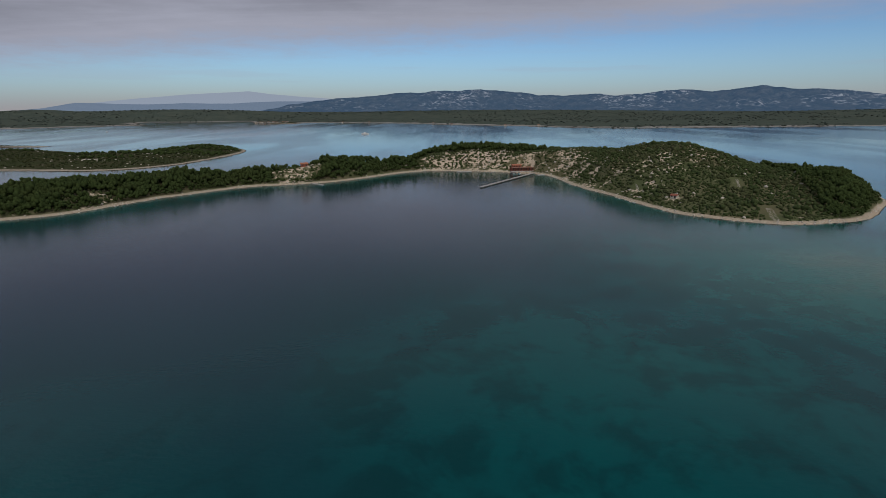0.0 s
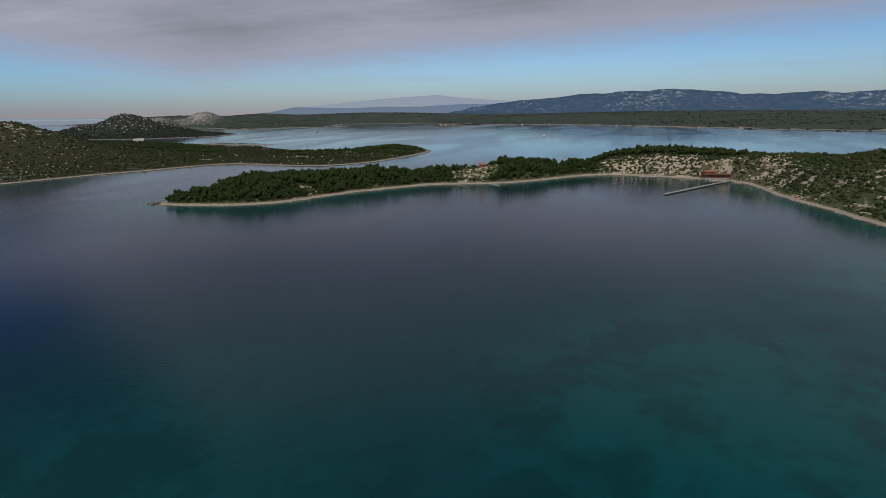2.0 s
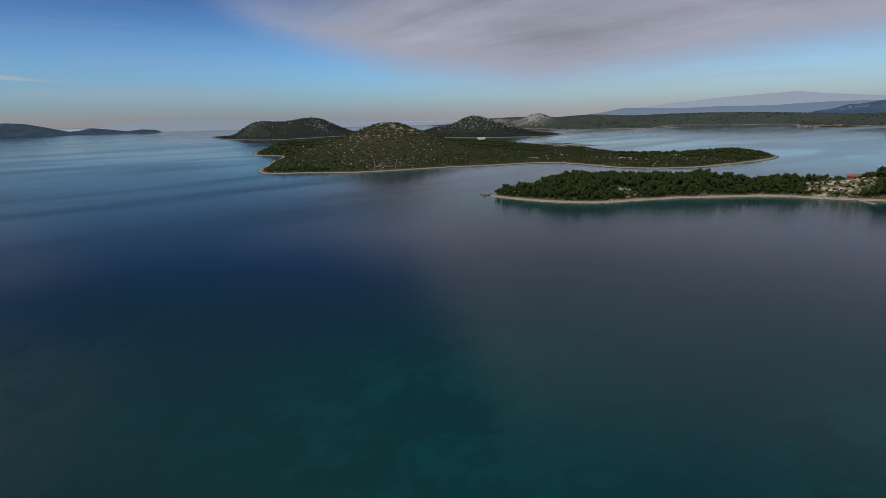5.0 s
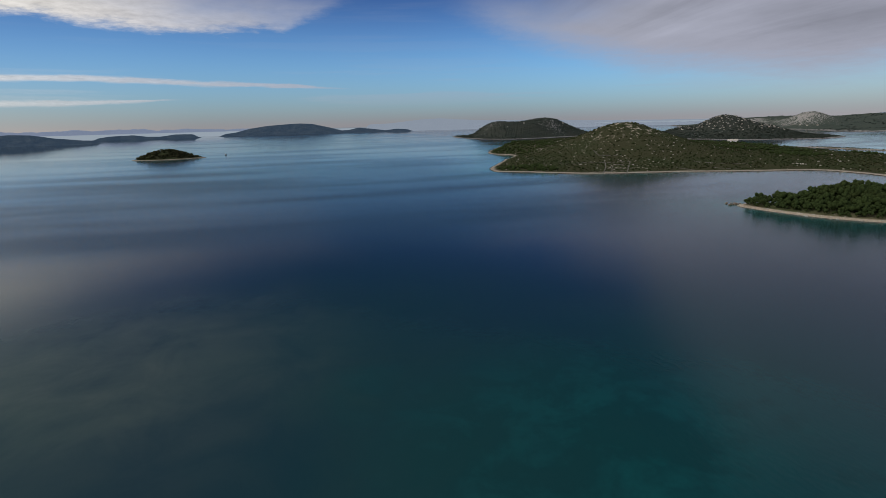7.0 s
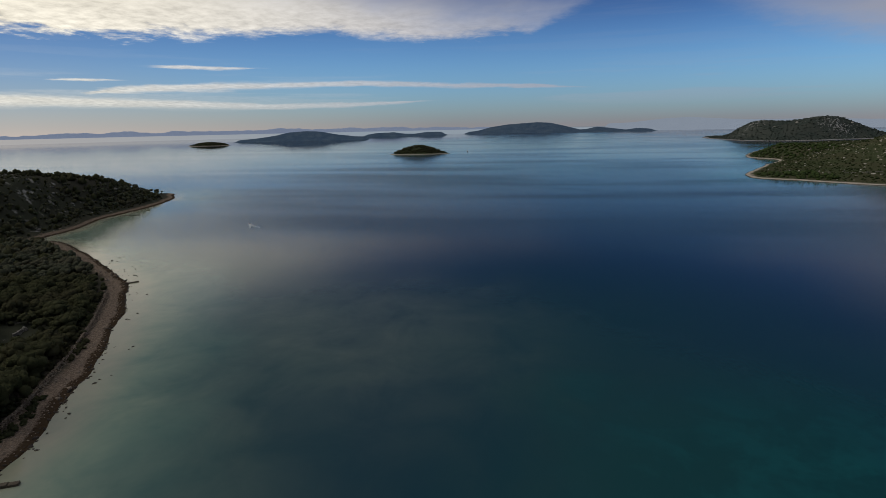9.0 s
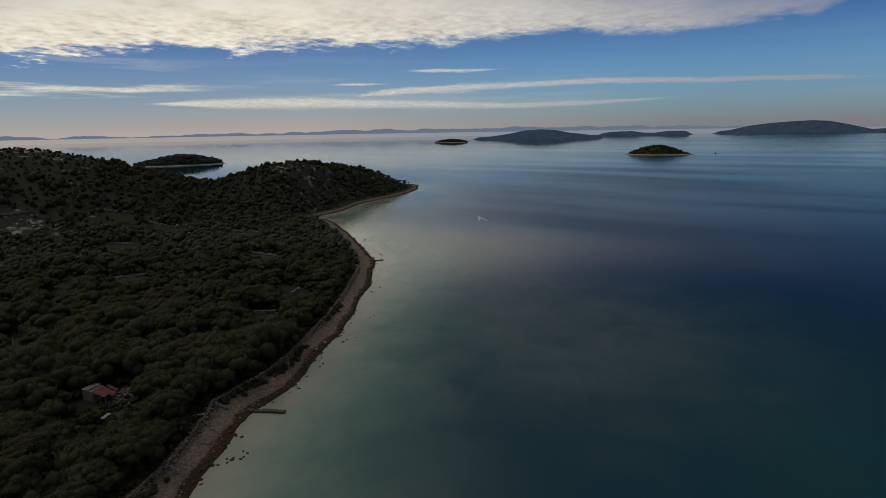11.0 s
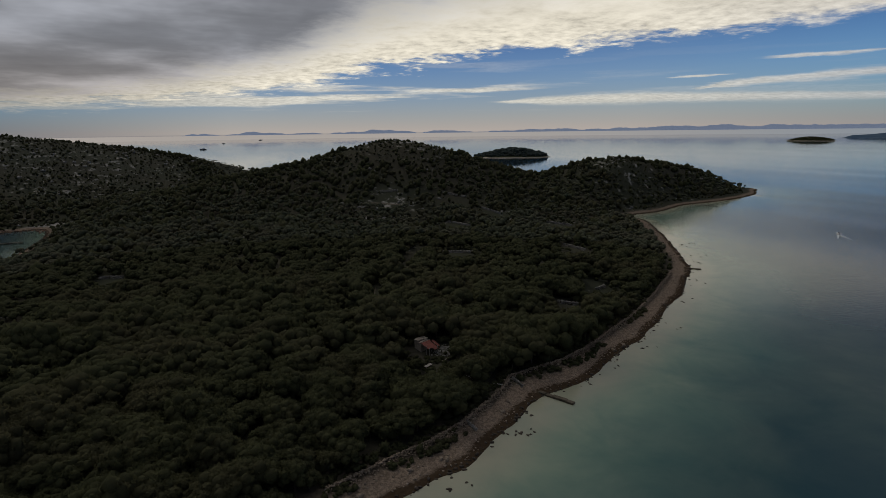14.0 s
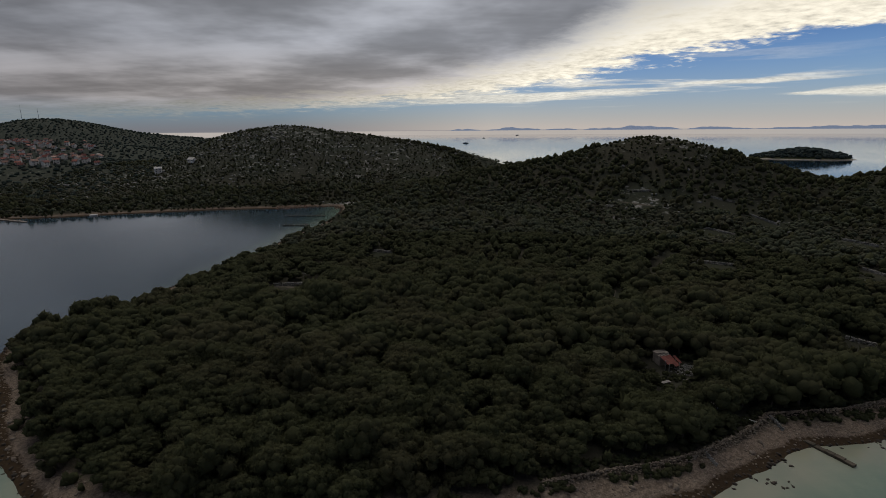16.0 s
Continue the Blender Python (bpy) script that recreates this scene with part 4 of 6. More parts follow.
# bare tracks and clearings that the woods leave open
TRACKS = [([(-84, -226), (-74, -210), (-67, -196), (-62, -186)], 1.3), ([(-49, -180), (-45, -168), (-42, -154)], 1.2), ([(-128, -199), (-140, -194), (-147, -185)], 1.6),
          ([(-88, -325), (-106, -311)], 1.6), ([(72, -180), (57, -178)], 1.8)]
SHORE_WALL = [(-11.8, -80), (-25, -84), (-33, -86), (-43, -90.5), (-50, -95), (-56.5, -99.5), (-61, -104), (-67, -105), (-77, -106.5), (-88, -110.5), (-97, -115), (-118, -126), (-140, -139.5), (-169, -160)]
TERRACES = [[(-91, -217), (-97, -213), (-104, -211)], [(-102, -144), (-108, -140)], [(-130, -154), (-124, -151.5)], [(44, -231), (36, -230)], [(-118, -282), (-124, -275), (-129, -267)], [(-151, -210), (-153, -196)], [(-151, -300), (-161, -287)], [(71, -181), (55, -182)], [(-135, -322), (-150, -315)], [(-176, -262), (-185, -250)], [(-95, -335), (-108, -330)]]
YARDS = [((a[0][0] + a[-1][0]) / 2 * 0.985, (a[0][1] + a[-1][1]) / 2 * 0.985, 6.0) for a in TERRACES] + [(-127, -154, 5.5), (42, -248, 5.5)]
YARDS += [(-56.5, -101.5, 1.6), (-51.5, -106.2, 2.0), (-46.6, -122, 6.0), (-45.2, -116, 4.2), (-50.5, -119, 3.2), (-122, 467, 6.5), (144, 330, 5), (75, 512, 14), (-1020, 926, 14)]
SCREE = [([(183, 299), (176, 280), (169, 266)], 3.0), ([(196, 360), (190, 345)], 1.4), ([(133, 372), (131, 360)], 1.2)]


def low_scrub(x, y):
    """1 on the old fields below the terrace walls, where only low scrub grows."""
    best = np.zeros(x.shape)
    for pts in TERRACES + [[(-53, -124), (-42, -124)]]:
        (ax, ay), (bx, by) = pts[0], pts[-1]
        mx, my = (ax + bx) / 2, (ay + by) / 2
        r = math.hypot(mx, my)
        down = -((x - mx) * mx + (y - my) * my) / r
        across = np.abs((x - mx) * my - (y - my) * mx) / r
        half = math.hypot(bx - ax, by - ay) / 2
        best = np.maximum(best, smooth(down, -5, -1) * (1 - smooth(down, 13, 24)) * (1 - smooth(across, half, half + 5)))
    return best


def open_ground(x, y, wall=1.9):
    free = np.ones(x.shape, bool)
    for pts, w in TRACKS + SCREE:
        free &= off_line(x, y, pts) > w + 2.3
    free &= off_line(x, y, SHORE_WALL) > wall
    for cx, cy, r in YARDS:
        free &= np.hypot(x - cx, y - cy) > r
    return free


PINE_FINE = [crown_shape(k, 26, 1, 760) for k in range(6)]
PINE_MID = [crown_shape(20 + k, 12, 1, 80) for k in range(6)]
PINE_FAR = [crown_shape(40 + k, 4, 1, 12) for k in range(6)]
TRUNKS = [trunk_shape(60 + k) for k in range(6)]
TRUNK_LOW = [trunk_shape(70 + k, 4, 0) for k in range(3)]
PINE_ISLE = [crown_shape(50 + k, 4, 1, 30) for k in range(6)]
BUSH = [bush_shape(80 + k, 2, 1, 18) for k in range(6)]
BUSH_ONE = [bush_shape(96 + k, 1) for k in range(5)]
BUSH_FAR = [bush_shape(90 + k, 2) for k in range(5)]
STONES = [stone_shape(100 + k) for k in range(6)]


def home_wood():
    x, y = spots(-500, 420, -720, -66, 4.2)
    d = home.inland(x, y)
    z = home.height(x, y, d)
    bare = home.bare(x, y)
    far = np.hypot(x, y)
    thin = rng.uniform(size=x.shape)
    keep = (d > 5.2 + 3.4 * smooth(-x, -20, 10) + 1.5 * smooth(-x, 90, 150)) & open_ground(x, y) & (thin > 1.15 * bare) & ((far < 330) | (thin < 0.6))
    keep &= (thin > 0.30 * smooth(vnoise(x, y, 38, 31), 0.1, 0.6)) & (thin > 0.55 * smooth(vnoise(x, y, 34, 39), -0.1, 0.3) * smooth(bare, 0.08, 0.3))
    keep &= (thin > 0.5 * smooth(vnoise(x * 0.6, y * 1.6, 26, 29), 0.15, 0.45) * smooth(far, 150, 230))
    x, y, z, d, far, bare = (a[keep] for a in (x, y, z, d, far, bare))
    size = rng.uniform(2.5, 4.9, x.shape) * (0.8 + 0.2 * smooth(d, 5, 14)) * (1 - 0.45 * np.clip(bare, 0, 1)) * np.where(far > 330, 0.88, 1.0)
    size *= (1 + 0.22 * vnoise(x, y, 22, 33)) * (1 - 0.48 * smooth(z, 12, 30)) * (1 - 0.36 * smooth(far, 150, 250))
    tall = rng.uniform(0.9, 1.3, x.shape) * (1 + 0.25 * vnoise(x, y, 30, 35)) * np.where((rng.uniform(size=x.shape) < 0.07) | (d < 13) & (rng.uniform(size=x.shape) < 0.3), 1.22, 1.0)
    size *= 1 - 0.58 * low_scrub(x, y)
    # the belt nearest the water, tree by tree
    belt = (y > -118) & (x > -60) & (x < 110)
    order = np.argsort(far + 1e6 * ~belt)[:300]
    order = order[belt[order]]
    first = []
    for k in range(6):
        e = tagged(new("pine_tree"), "round-headed dark green pine in closed coastal woodland", "tree", "pines on the wooded shore")
        t = new("trunk", mesh_of("trunk", *TRUNKS[k], M_BARK, True))
        c = new("crown", mesh_of("crown", *PINE_FINE[k], M_PINE, True))
        t.parent = c.parent = e
        first.append(e)
    fresh = set(range(6))
    for n, i in enumerate(order):
        k = n % 6
        m = Matrix.Translation((x[i], y[i], z[i])) @ Matrix.Rotation(rng.uniform(0, math.tau), 4, "Z") @ Matrix.Diagonal((size[i], size[i], size[i] * tall[i], 1))
        e = first[k] if k in fresh else copy_thing(first[k], Matrix())
        fresh.discard(k)
        e.matrix_basis = m
    rest = np.ones(x.shape, bool)
    rest[order] = False
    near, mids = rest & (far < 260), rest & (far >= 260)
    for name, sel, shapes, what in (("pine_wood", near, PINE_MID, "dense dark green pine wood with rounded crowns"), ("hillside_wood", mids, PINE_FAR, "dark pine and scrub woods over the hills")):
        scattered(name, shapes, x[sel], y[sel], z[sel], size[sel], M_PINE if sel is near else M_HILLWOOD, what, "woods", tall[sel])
    scattered("wood_trunks", TRUNK_LOW, x[near], y[near], z[near], size[near], M_BARK, "grey-brown pine trunks under the canopy", "trunks", tall[near])
    # undergrowth, and scrub on the stony hills
    x, y = spots(-490, 420, -720, -66, 3.3)
    d = home.inland(x, y)
    bare = home.bare(x, y)
    keep = (d > 4.0 + 3.2 * smooth(-x, -20, 10)) & open_ground(x, y, 0.9) & ((np.hypot(x, y) < 560) | (bare > 0.10)) & (rng.uniform(size=x.shape) < np.where(d < 12, 0.75, 0.6 + 0.15 * smooth(bare, 0.1, 0.4)))
    keep &= rng.uniform(size=x.shape) > 0.55 * smooth(vnoise(x, y, 34, 39), -0.15, 0.25) * smooth(bare, 0.1, 0.3)
    x, y, d = x[keep], y[keep], d[keep]
    size = rng.uniform(0.8, 2.0, x.shape) * np.where((d > 12) & (home.bare(x, y) < 0.2), 1.8, 1.0)
    size *= 1 - 0.4 * low_scrub(x, y)
    tall = rng.uniform(0.9, 1.6, x.shape)
    z = home.height(x, y, d) - 0.1
    close = np.hypot(x, y) < 185
    for sel, shapes in ((close, BUSH), (~close, BUSH_ONE)):
        scattered("undergrowth", shapes, x[sel], y[sel], z[sel], size[sel], M_PINE, "low evergreen scrub and grass tufts between the pines", "scrub", tall[sel])
    # dark scrub on the seaward side of the shore wall
    runs = (([(-24, -81.5), (-33, -84), (-41, -88)], 1.0), ([(-66, -103), (-77, -104.5), (-88, -108), (-96, -112.3)], 1.3), ([(-112, -121.5), (-128, -131)], 1.2), ([(-8, -77.5), (-16, -80)], 1.0))
    runs += (([(px + 1.0, py - 2.2) for px, py in SHORE_WALL], 1.2),)
    bits = [(np.array(a), np.array(b), w) for pts, w in runs for a, b in zip(pts, pts[1:])]
    at = np.array([a + (b - a) * rng.uniform() + rng.uniform(-w, w, 2) for a, b, w in bits for _ in range(int(np.hypot(*(b - a)) * 2.4))])
    scattered("shore_scrub", BUSH, at[:, 0], at[:, 1], home.height(at[:, 0], at[:, 1]) - 0.1, rng.uniform(0.45, 1.1, len(at)), M_PINE, "dark low scrub between the shore wall and the beach", "scrub")
    # reeds at the head of the bay
    x, y = spots(103, 150, -414, -392, 1.3)
    d = home.inland(x, y)
    keep = (d > -2.5) & (d < 5) & (rng.uniform(size=x.shape) < 0.6)
    x, y, d = x[keep], y[keep], d[keep]
    scattered("reed_bed", BUSH_ONE, x, y, np.maximum(home.height(x, y, d), -0.1) - 0.1, rng.uniform(0.5, 0.9, x.shape), M_REED, "rust-brown reeds at the head of the bay", "reeds", rng.uniform(0.9, 1.5, x.shape))
    # rocks on the hilltops
    x, y = spots(-480, 420, -700, -220, 4.2)
    keep = (rng.uniform(size=x.shape) < 0.65 * home.bare(x, y) * smooth(vnoise(x, y, 30, 37), -0.05, 0.35) + 0.010) & (home.inland(x, y) > 8)
    x, y = x[keep], y[keep]
    scattered("hill_rocks", STONES, x, y, home.height(x, y), rng.uniform(0.5, 1.7, x.shape) ** 1.2 * np.where(np.hypot(x, y) > 480, 1.3, 1.0), M_GREY, "grey limestone outcrops among the scrub", "rocks")
    # far slopes behind the bay, under the town
    x, y = spots(330, 1350, -1500, -340, 8)
    d = home.inland(x, y)
    way = np.degrees(np.arctan2(-x, y)) % 360
    keep = (d > 8) & (way > 202) & (way < 226) & (np.hypot(x, y) < 1600) & (rng.uniform(size=x.shape) < 0.85)
    x, y, d = x[keep], y[keep], d[keep]
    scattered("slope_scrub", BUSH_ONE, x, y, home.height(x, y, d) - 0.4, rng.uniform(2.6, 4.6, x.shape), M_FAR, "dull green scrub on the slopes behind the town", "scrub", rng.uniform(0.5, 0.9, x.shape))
    x, y = spots(-60, 350, -1100, -700, 9)
    d = home.inland(x, y)
    keep = d > 8
    x, y, d = x[keep], y[keep], d[keep]
    scattered("ridge_scrub", BUSH_FAR, x, y, home.height(x, y, d) - 0.2, rng.uniform(1.5, 3.0, x.shape), M_BUSH, "dark scrub along the ridge", "scrub")


def island_scrub():
    # the island across the bay
    x, y = spots(-310, 330, 265, 690, 2.5)
    d = front.inland(x, y)
    bare = front.bare(x, y)
    thin = rng.uniform(size=x.shape)
    east = (x - 245) * 0.8 + (y - 360) * -0.3 > -6     # the closed wood on the eastern end
    keep = (d > 4.2) & open_ground(x, y) & (thin > 0.36 * bare) & ((x > -20) & ~east | (thin < 0.74)) & ((x > -20) | (thin > 0.12 * smooth(vnoise(x, y, 26, 41), -0.2, 0.4)))
    keep &= (x < -20) | (x > 130) | (thin < 0.88)
    x, y, d, bare, east = (a[keep] for a in (x, y, d, bare, east))
    z = front.height(x, y, d)
    wood = (x < -20) & (bare < 0.3) | (y > 590) & (x < 60) | east
    size = np.where(wood, rng.uniform(1.6, 3.2, x.shape) * np.where(x < -100, 1.12, 1.0) * np.where(east, 0.8, 1.0), rng.uniform(0.8, 1.9, x.shape) * (1 + 0.5 * (thin[keep] > 0.9))) * (1 + 0.32 * vnoise(x, y, 16, 43)) * (0.6 + 0.4 * smooth(d, 4, 12)) * (1 + 0.15 * np.clip(bare, 0, 1))
    scattered("island_pines", PINE_ISLE, x[wood], y[wood], z[wood] - 0.3, size[wood], M_PINE_SUNLIT, "dense green pines along the island shore", "woods", rng.uniform(1.05, 1.9, wood.sum()))
    w = ~wood
    scattered("island_maquis", BUSH_FAR, x[w], y[w], z[w] - 0.2, size[w], M_BUSH, "olive-green maquis bushes over pale rock", "scrub", rng.uniform(0.8, 1.3, w.sum()))
    x, y = spots(-300, 320, 270, 680, 3.4)
    d = front.inland(x, y)
    keep = (d > 4) & (rng.uniform(size=x.shape) < 0.30 * front.bare(x, y) + 0.012)
    x, y = x[keep], y[keep]
    scattered("island_rocks", STONES, x, y, front.height(x, y), rng.uniform(0.5, 1.7, x.shape), M_ROCK, "pale limestone outcrops on the island hill", "rocks")
    # white rocks along its shore
    x, y = spots(-320, 330, 262, 540, 1.7)
    d = front.inland(x, y)
    keep = (d > -0.8) & (d < 4.5) & (rng.uniform(size=x.shape) < 0.22 + 0.4 * smooth(vnoise(x, y, 20, 47), 0.0, 0.5))
    x, y, d = x[keep], y[keep], d[keep]
    scattered("island_shore_rocks", STONES, x, y, np.maximum(front.height(x, y, d), -0.1), rng.uniform(0.2, 0.85, x.shape), M_ROCK, "white and brown rocks along the island shore", "rocks")
    # skyline pines on the beach hill and the spit
    x, y = spots(-20, 190, 575, 640, 6)
    keep = (front.inland(x, y) > 6) & ((x < 120) | (rng.uniform(size=x.shape) < 0.35))
    x, y = x[keep], y[keep]
    scattered("skyline_pines", PINE_FAR, x, y, front.height(x, y) - 0.2, rng.uniform(2.4, 4.0, x.shape), M_PINE_SUNLIT, "dark pines along the crest behind the beach", "woods", rng.uniform(1.0, 1.6, x.shape))
    # the island with fields
    x, y = spots(-1470, -280, 220, 960, 5.9)
    d = mid.inland(x, y)
    bare = mid.bare(x, y)
    thin = rng.uniform(size=x.shape)
    keep = (d > 8) & open_ground(x, y) & (thin > 0.5 * bare) & (thin > 0.5 * smooth(vnoise(x, y, 30, 51), 0.0, 0.5)) & ((np.hypot(x, y) < 1250) | (thin < 0.6))
    x, y, d = x[keep], y[keep], d[keep]
    z = mid.height(x, y, d)
    wood = ((np.hypot(x + 345, y - 820) < 75) | (np.hypot(x + 620, y - 255) < 45) | (np.hypot(x + 980, y - 390) < 80) | ((y > 640) & (vnoise(x, y, 60, 53) > 0.15)))
    size = np.where(wood, rng.uniform(2.4, 3.8, x.shape), rng.uniform(1.2, 2.7, x.shape)) * (0.6 + 0.4 * smooth(d, 6, 20))
    scattered("field_island_scrub", BUSH_ONE, x[~wood], y[~wood], z[~wood] - 0.3, size[~wood], M_SCRUB, "brown-green low scrub on the stony island", "scrub", rng.uniform(0.6, 1.0, (~wood).sum()))
    scattered("field_island_pines", BUSH_FAR, x[wood], y[wood], z[wood] - 0.3, size[wood], M_PINE_SUNLIT, "dark pine groves at the ends of the island", "woods", rng.uniform(0.8, 1.3, wood.sum()))
    x, y = spots(-1300, -290, 230, 900, 5.5)
    keep = (mid.inland(x, y) > 10) & (rng.uniform(size=x.shape) < 0.5 * mid.bare(x, y) * smooth(vnoise(x, y, 24, 55), -0.3, 0.4) + 0.05)
    x, y = x[keep], y[keep]
    scattered("field_island_rocks", STONES, x, y, mid.height(x, y), rng.uniform(0.45, 1.5, x.shape), M_ROCK, "white karst stones over the island hill", "rocks")
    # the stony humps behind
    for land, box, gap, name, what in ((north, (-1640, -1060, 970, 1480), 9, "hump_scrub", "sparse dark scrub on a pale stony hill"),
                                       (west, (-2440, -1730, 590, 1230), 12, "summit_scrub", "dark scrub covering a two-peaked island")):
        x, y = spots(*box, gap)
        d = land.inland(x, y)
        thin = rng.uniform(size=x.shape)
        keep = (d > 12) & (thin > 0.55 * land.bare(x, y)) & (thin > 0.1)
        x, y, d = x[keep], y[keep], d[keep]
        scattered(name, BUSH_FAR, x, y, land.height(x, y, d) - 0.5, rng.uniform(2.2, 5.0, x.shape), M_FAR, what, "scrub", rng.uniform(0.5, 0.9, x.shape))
    x, y = spots(-1640, -1060, 970, 1480, 9)
    keep = (north.inland(x, y) > 25) & (rng.uniform(size=x.shape) < 0.5 * smooth(north.height(x, y), 12, 34))
    x, y = x[keep], y[keep]
    scattered("hump_rocks", STONES, x, y, north.height(x, y), rng.uniform(1.4, 3.6, x.shape), M_ROCK, "white limestone outcrops dotting a steep hill", "rocks")
    x, y = spots(-2440, -1730, 590, 1230, 14)
    keep = (west.inland(x, y) > 25) & (rng.uniform(size=x.shape) < 0.07 * smooth(west.height(x, y), 25, 60))
    x, y = x[keep], y[keep]
    scattered("summit_rocks", STONES, x, y, west.height(x, y), rng.uniform(2.0, 4.6, x.shape), M_ROCK, "white limestone outcrops near two summits", "rocks")
    for land, top in zip(small, (1.4, 1.0, 2.2, 2.0, 3.0)):
        cx, cy = land.coast.mean(0)
        x, y = spots(cx - 115, cx + 115, cy - 115, cy + 115, 4.4)
        d = land.inland(x, y)
        keep = (d > min(9, 6 * top)) & (rng.uniform(size=x.shape) < 0.85)
        x, y, d = x[keep], y[keep], d[keep]
        scattered("islet_bushes", BUSH_FAR, x, y, land.height(x, y, d) - 0.3, rng.uniform(3.0, 5.0, x.shape) * top / 2.2, M_PINE if top < 3 else M_COAST, "dark bushes capping a tiny islet", "scrub")
    # woods of the mainland, thinning inland
    x, y = spots(-2700, 2200, 1500, 3300, 22)
    d = main.inland(x, y)
    keep = (d > 25) & (d < 1300) & (rng.uniform(size=x.shape) < 0.75 - 0.5 * main.bare(x, y)) & (vnoise(x, y * 1.6, 150, 61) > -0.04)
    x, y, d = x[keep], y[keep], d[keep]
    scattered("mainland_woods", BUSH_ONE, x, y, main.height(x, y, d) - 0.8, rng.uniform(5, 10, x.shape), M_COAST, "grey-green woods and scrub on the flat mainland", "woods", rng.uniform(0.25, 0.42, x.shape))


home_wood()
island_scrub()


# ---------------------------------------------------------------- things
def part(name, bm, mat, parent=None, label="", at=None):
    """Links a bmesh as one mesh object under a thing or a part."""
    me = bpy.data.meshes.new(name)
    bm.to_mesh(me)
    bm.free()
    me.materials.append(mat)
    ob = new(name, me)
    ob.parent = parent
    if at is not None:
        ob.matrix_basis = at
    if label:
        ob["label"] = label
    return ob


def box(bm, x0, x1, y0, y1, z0, z1, m=None):
    v = [bm.verts.new((m @ Vector(p)) if m else p) for p in
         ((x0, y0, z0), (x1, y0, z0), (x1, y1, z0), (x0, y1, z0), (x0, y0, z1), (x1, y0, z1), (x1, y1, z1), (x0, y1, z1))]
    for f in ((0, 3, 2, 1), (4, 5, 6, 7), (0, 1, 5, 4), (1, 2, 6, 5), (2, 3, 7, 6), (3, 0, 4, 7)):
        bm.faces.new([v[i] for i in f])
    return bm


def boxes(*rows, soft=0.0):
    bm = bmesh.new()
    for r in rows:
        box(bm, *r)
    if soft:
        bmesh.ops.bevel(bm, geom=list(bm.edges), offset=soft, segments=1, affect="EDGES")
    return bm


def tube(r0, r1, z0, z1, sides=10, at=(0, 0)):
    bm = bmesh.new()
    bmesh.ops.create_cone(bm, cap_ends=True, segments=sides, radius1=r0, radius2=r1, depth=z1 - z0, matrix=Matrix.Translation((*at, (z0 + z1) / 2)))
    return bm


def gable(w, d, h, rise):
    """A house's body with two gables."""
    bm = bmesh.new()
    p = [(-w / 2, -d / 2, -1.2), (w / 2, -d / 2, -1.2), (w / 2, d / 2, -1.2), (-w / 2, d / 2, -1.2), (-w / 2, -d / 2, h), (w / 2, -d / 2, h), (w / 2, d / 2, h), (-w / 2, d / 2, h),
         (-w / 2, 0, h + rise), (w / 2, 0, h + rise)]
    v = [bm.verts.new(q) for q in p]
    for f in ((0, 3, 2, 1), (0, 1, 5, 4), (2, 3, 7, 6), (1, 2, 6, 9, 5), (3, 0, 4, 8, 7), (4, 5, 9, 8), (6, 7, 8, 9)):
        bm.faces.new([v[i] for i in f])
    return bm


def roof_of(w, d, h, rise, over=0.4, thick=0.18):
    bm = bmesh.new()
    for s in (-1, 1):
        y1 = s * (d / 2 + over)
        drop = rise * over / (d / 2)
        lo, hi = h - drop + 0.02, h + rise + 0.02
        a = [(-w / 2 - over, y1, lo), (w / 2 + over, y1, lo), (w / 2 + over, 0, hi), (-w / 2 - over, 0, hi)]
        v = [bm.verts.new(q) for q in a] + [bm.verts.new((q[0], q[1], q[2] + thick)) for q in a]
        for f in ((0, 1, 2, 3), (7, 6, 5, 4), (0, 4, 5, 1), (1, 5, 6, 2), (2, 6, 7, 3), (3, 7, 4, 0)):
            bm.faces.new([v[i] for i in f])
    return bm


def house(name, x, y, z, turn, w, d, h, rise, label, wall=M_WALL, roof=M_ROOF, group="", storeys=1, chimney=True, details=True):
    """A gabled house with its openings; the front looks to -y before it is turned."""
    e = tagged(new(name), label, "house", group)
    part("wall", gable(w, d, h, rise), wall, e)
    r = part("roof", roof_of(w, d, h, rise), roof, e)
    if chimney:
        part("chimney", boxes((w * 0.22, w * 0.22 + 0.6, 0.3, 0.9, h + rise * 0.5, h + rise + 0.9)), wall, r)
    n = max(2, int(w / 3.2))
    for s in range(storeys if details else 0):
        z0 = 0.9 + s * h / storeys
        for k in range(n):
            cx = -w / 2 + (k + 0.5) * w / n
            for side in (-1, 1):
                if s == 0 and k == n // 2 and side < 0:
                    part("door", boxes((cx - 0.5, cx + 0.5, -d / 2 - 0.04, -d / 2 + 0.06, 0.0, 2.05)), M_DARK, e)
                    continue
                win = part("window", boxes((cx - 0.5, cx + 0.5, side * d / 2 - 0.03, side * d / 2 + 0.03, z0, z0 + 1.2)), M_DARK, e)
                part("sill", boxes((cx - 0.6, cx + 0.6, side * (d / 2 + 0.06) - 0.08, side * (d / 2 + 0.06) + 0.08, z0 - 0.09, z0 - 0.01)), M_CONC, win)
    e.matrix_basis = pose(x, y, z, 0, 0, turn)
    return e


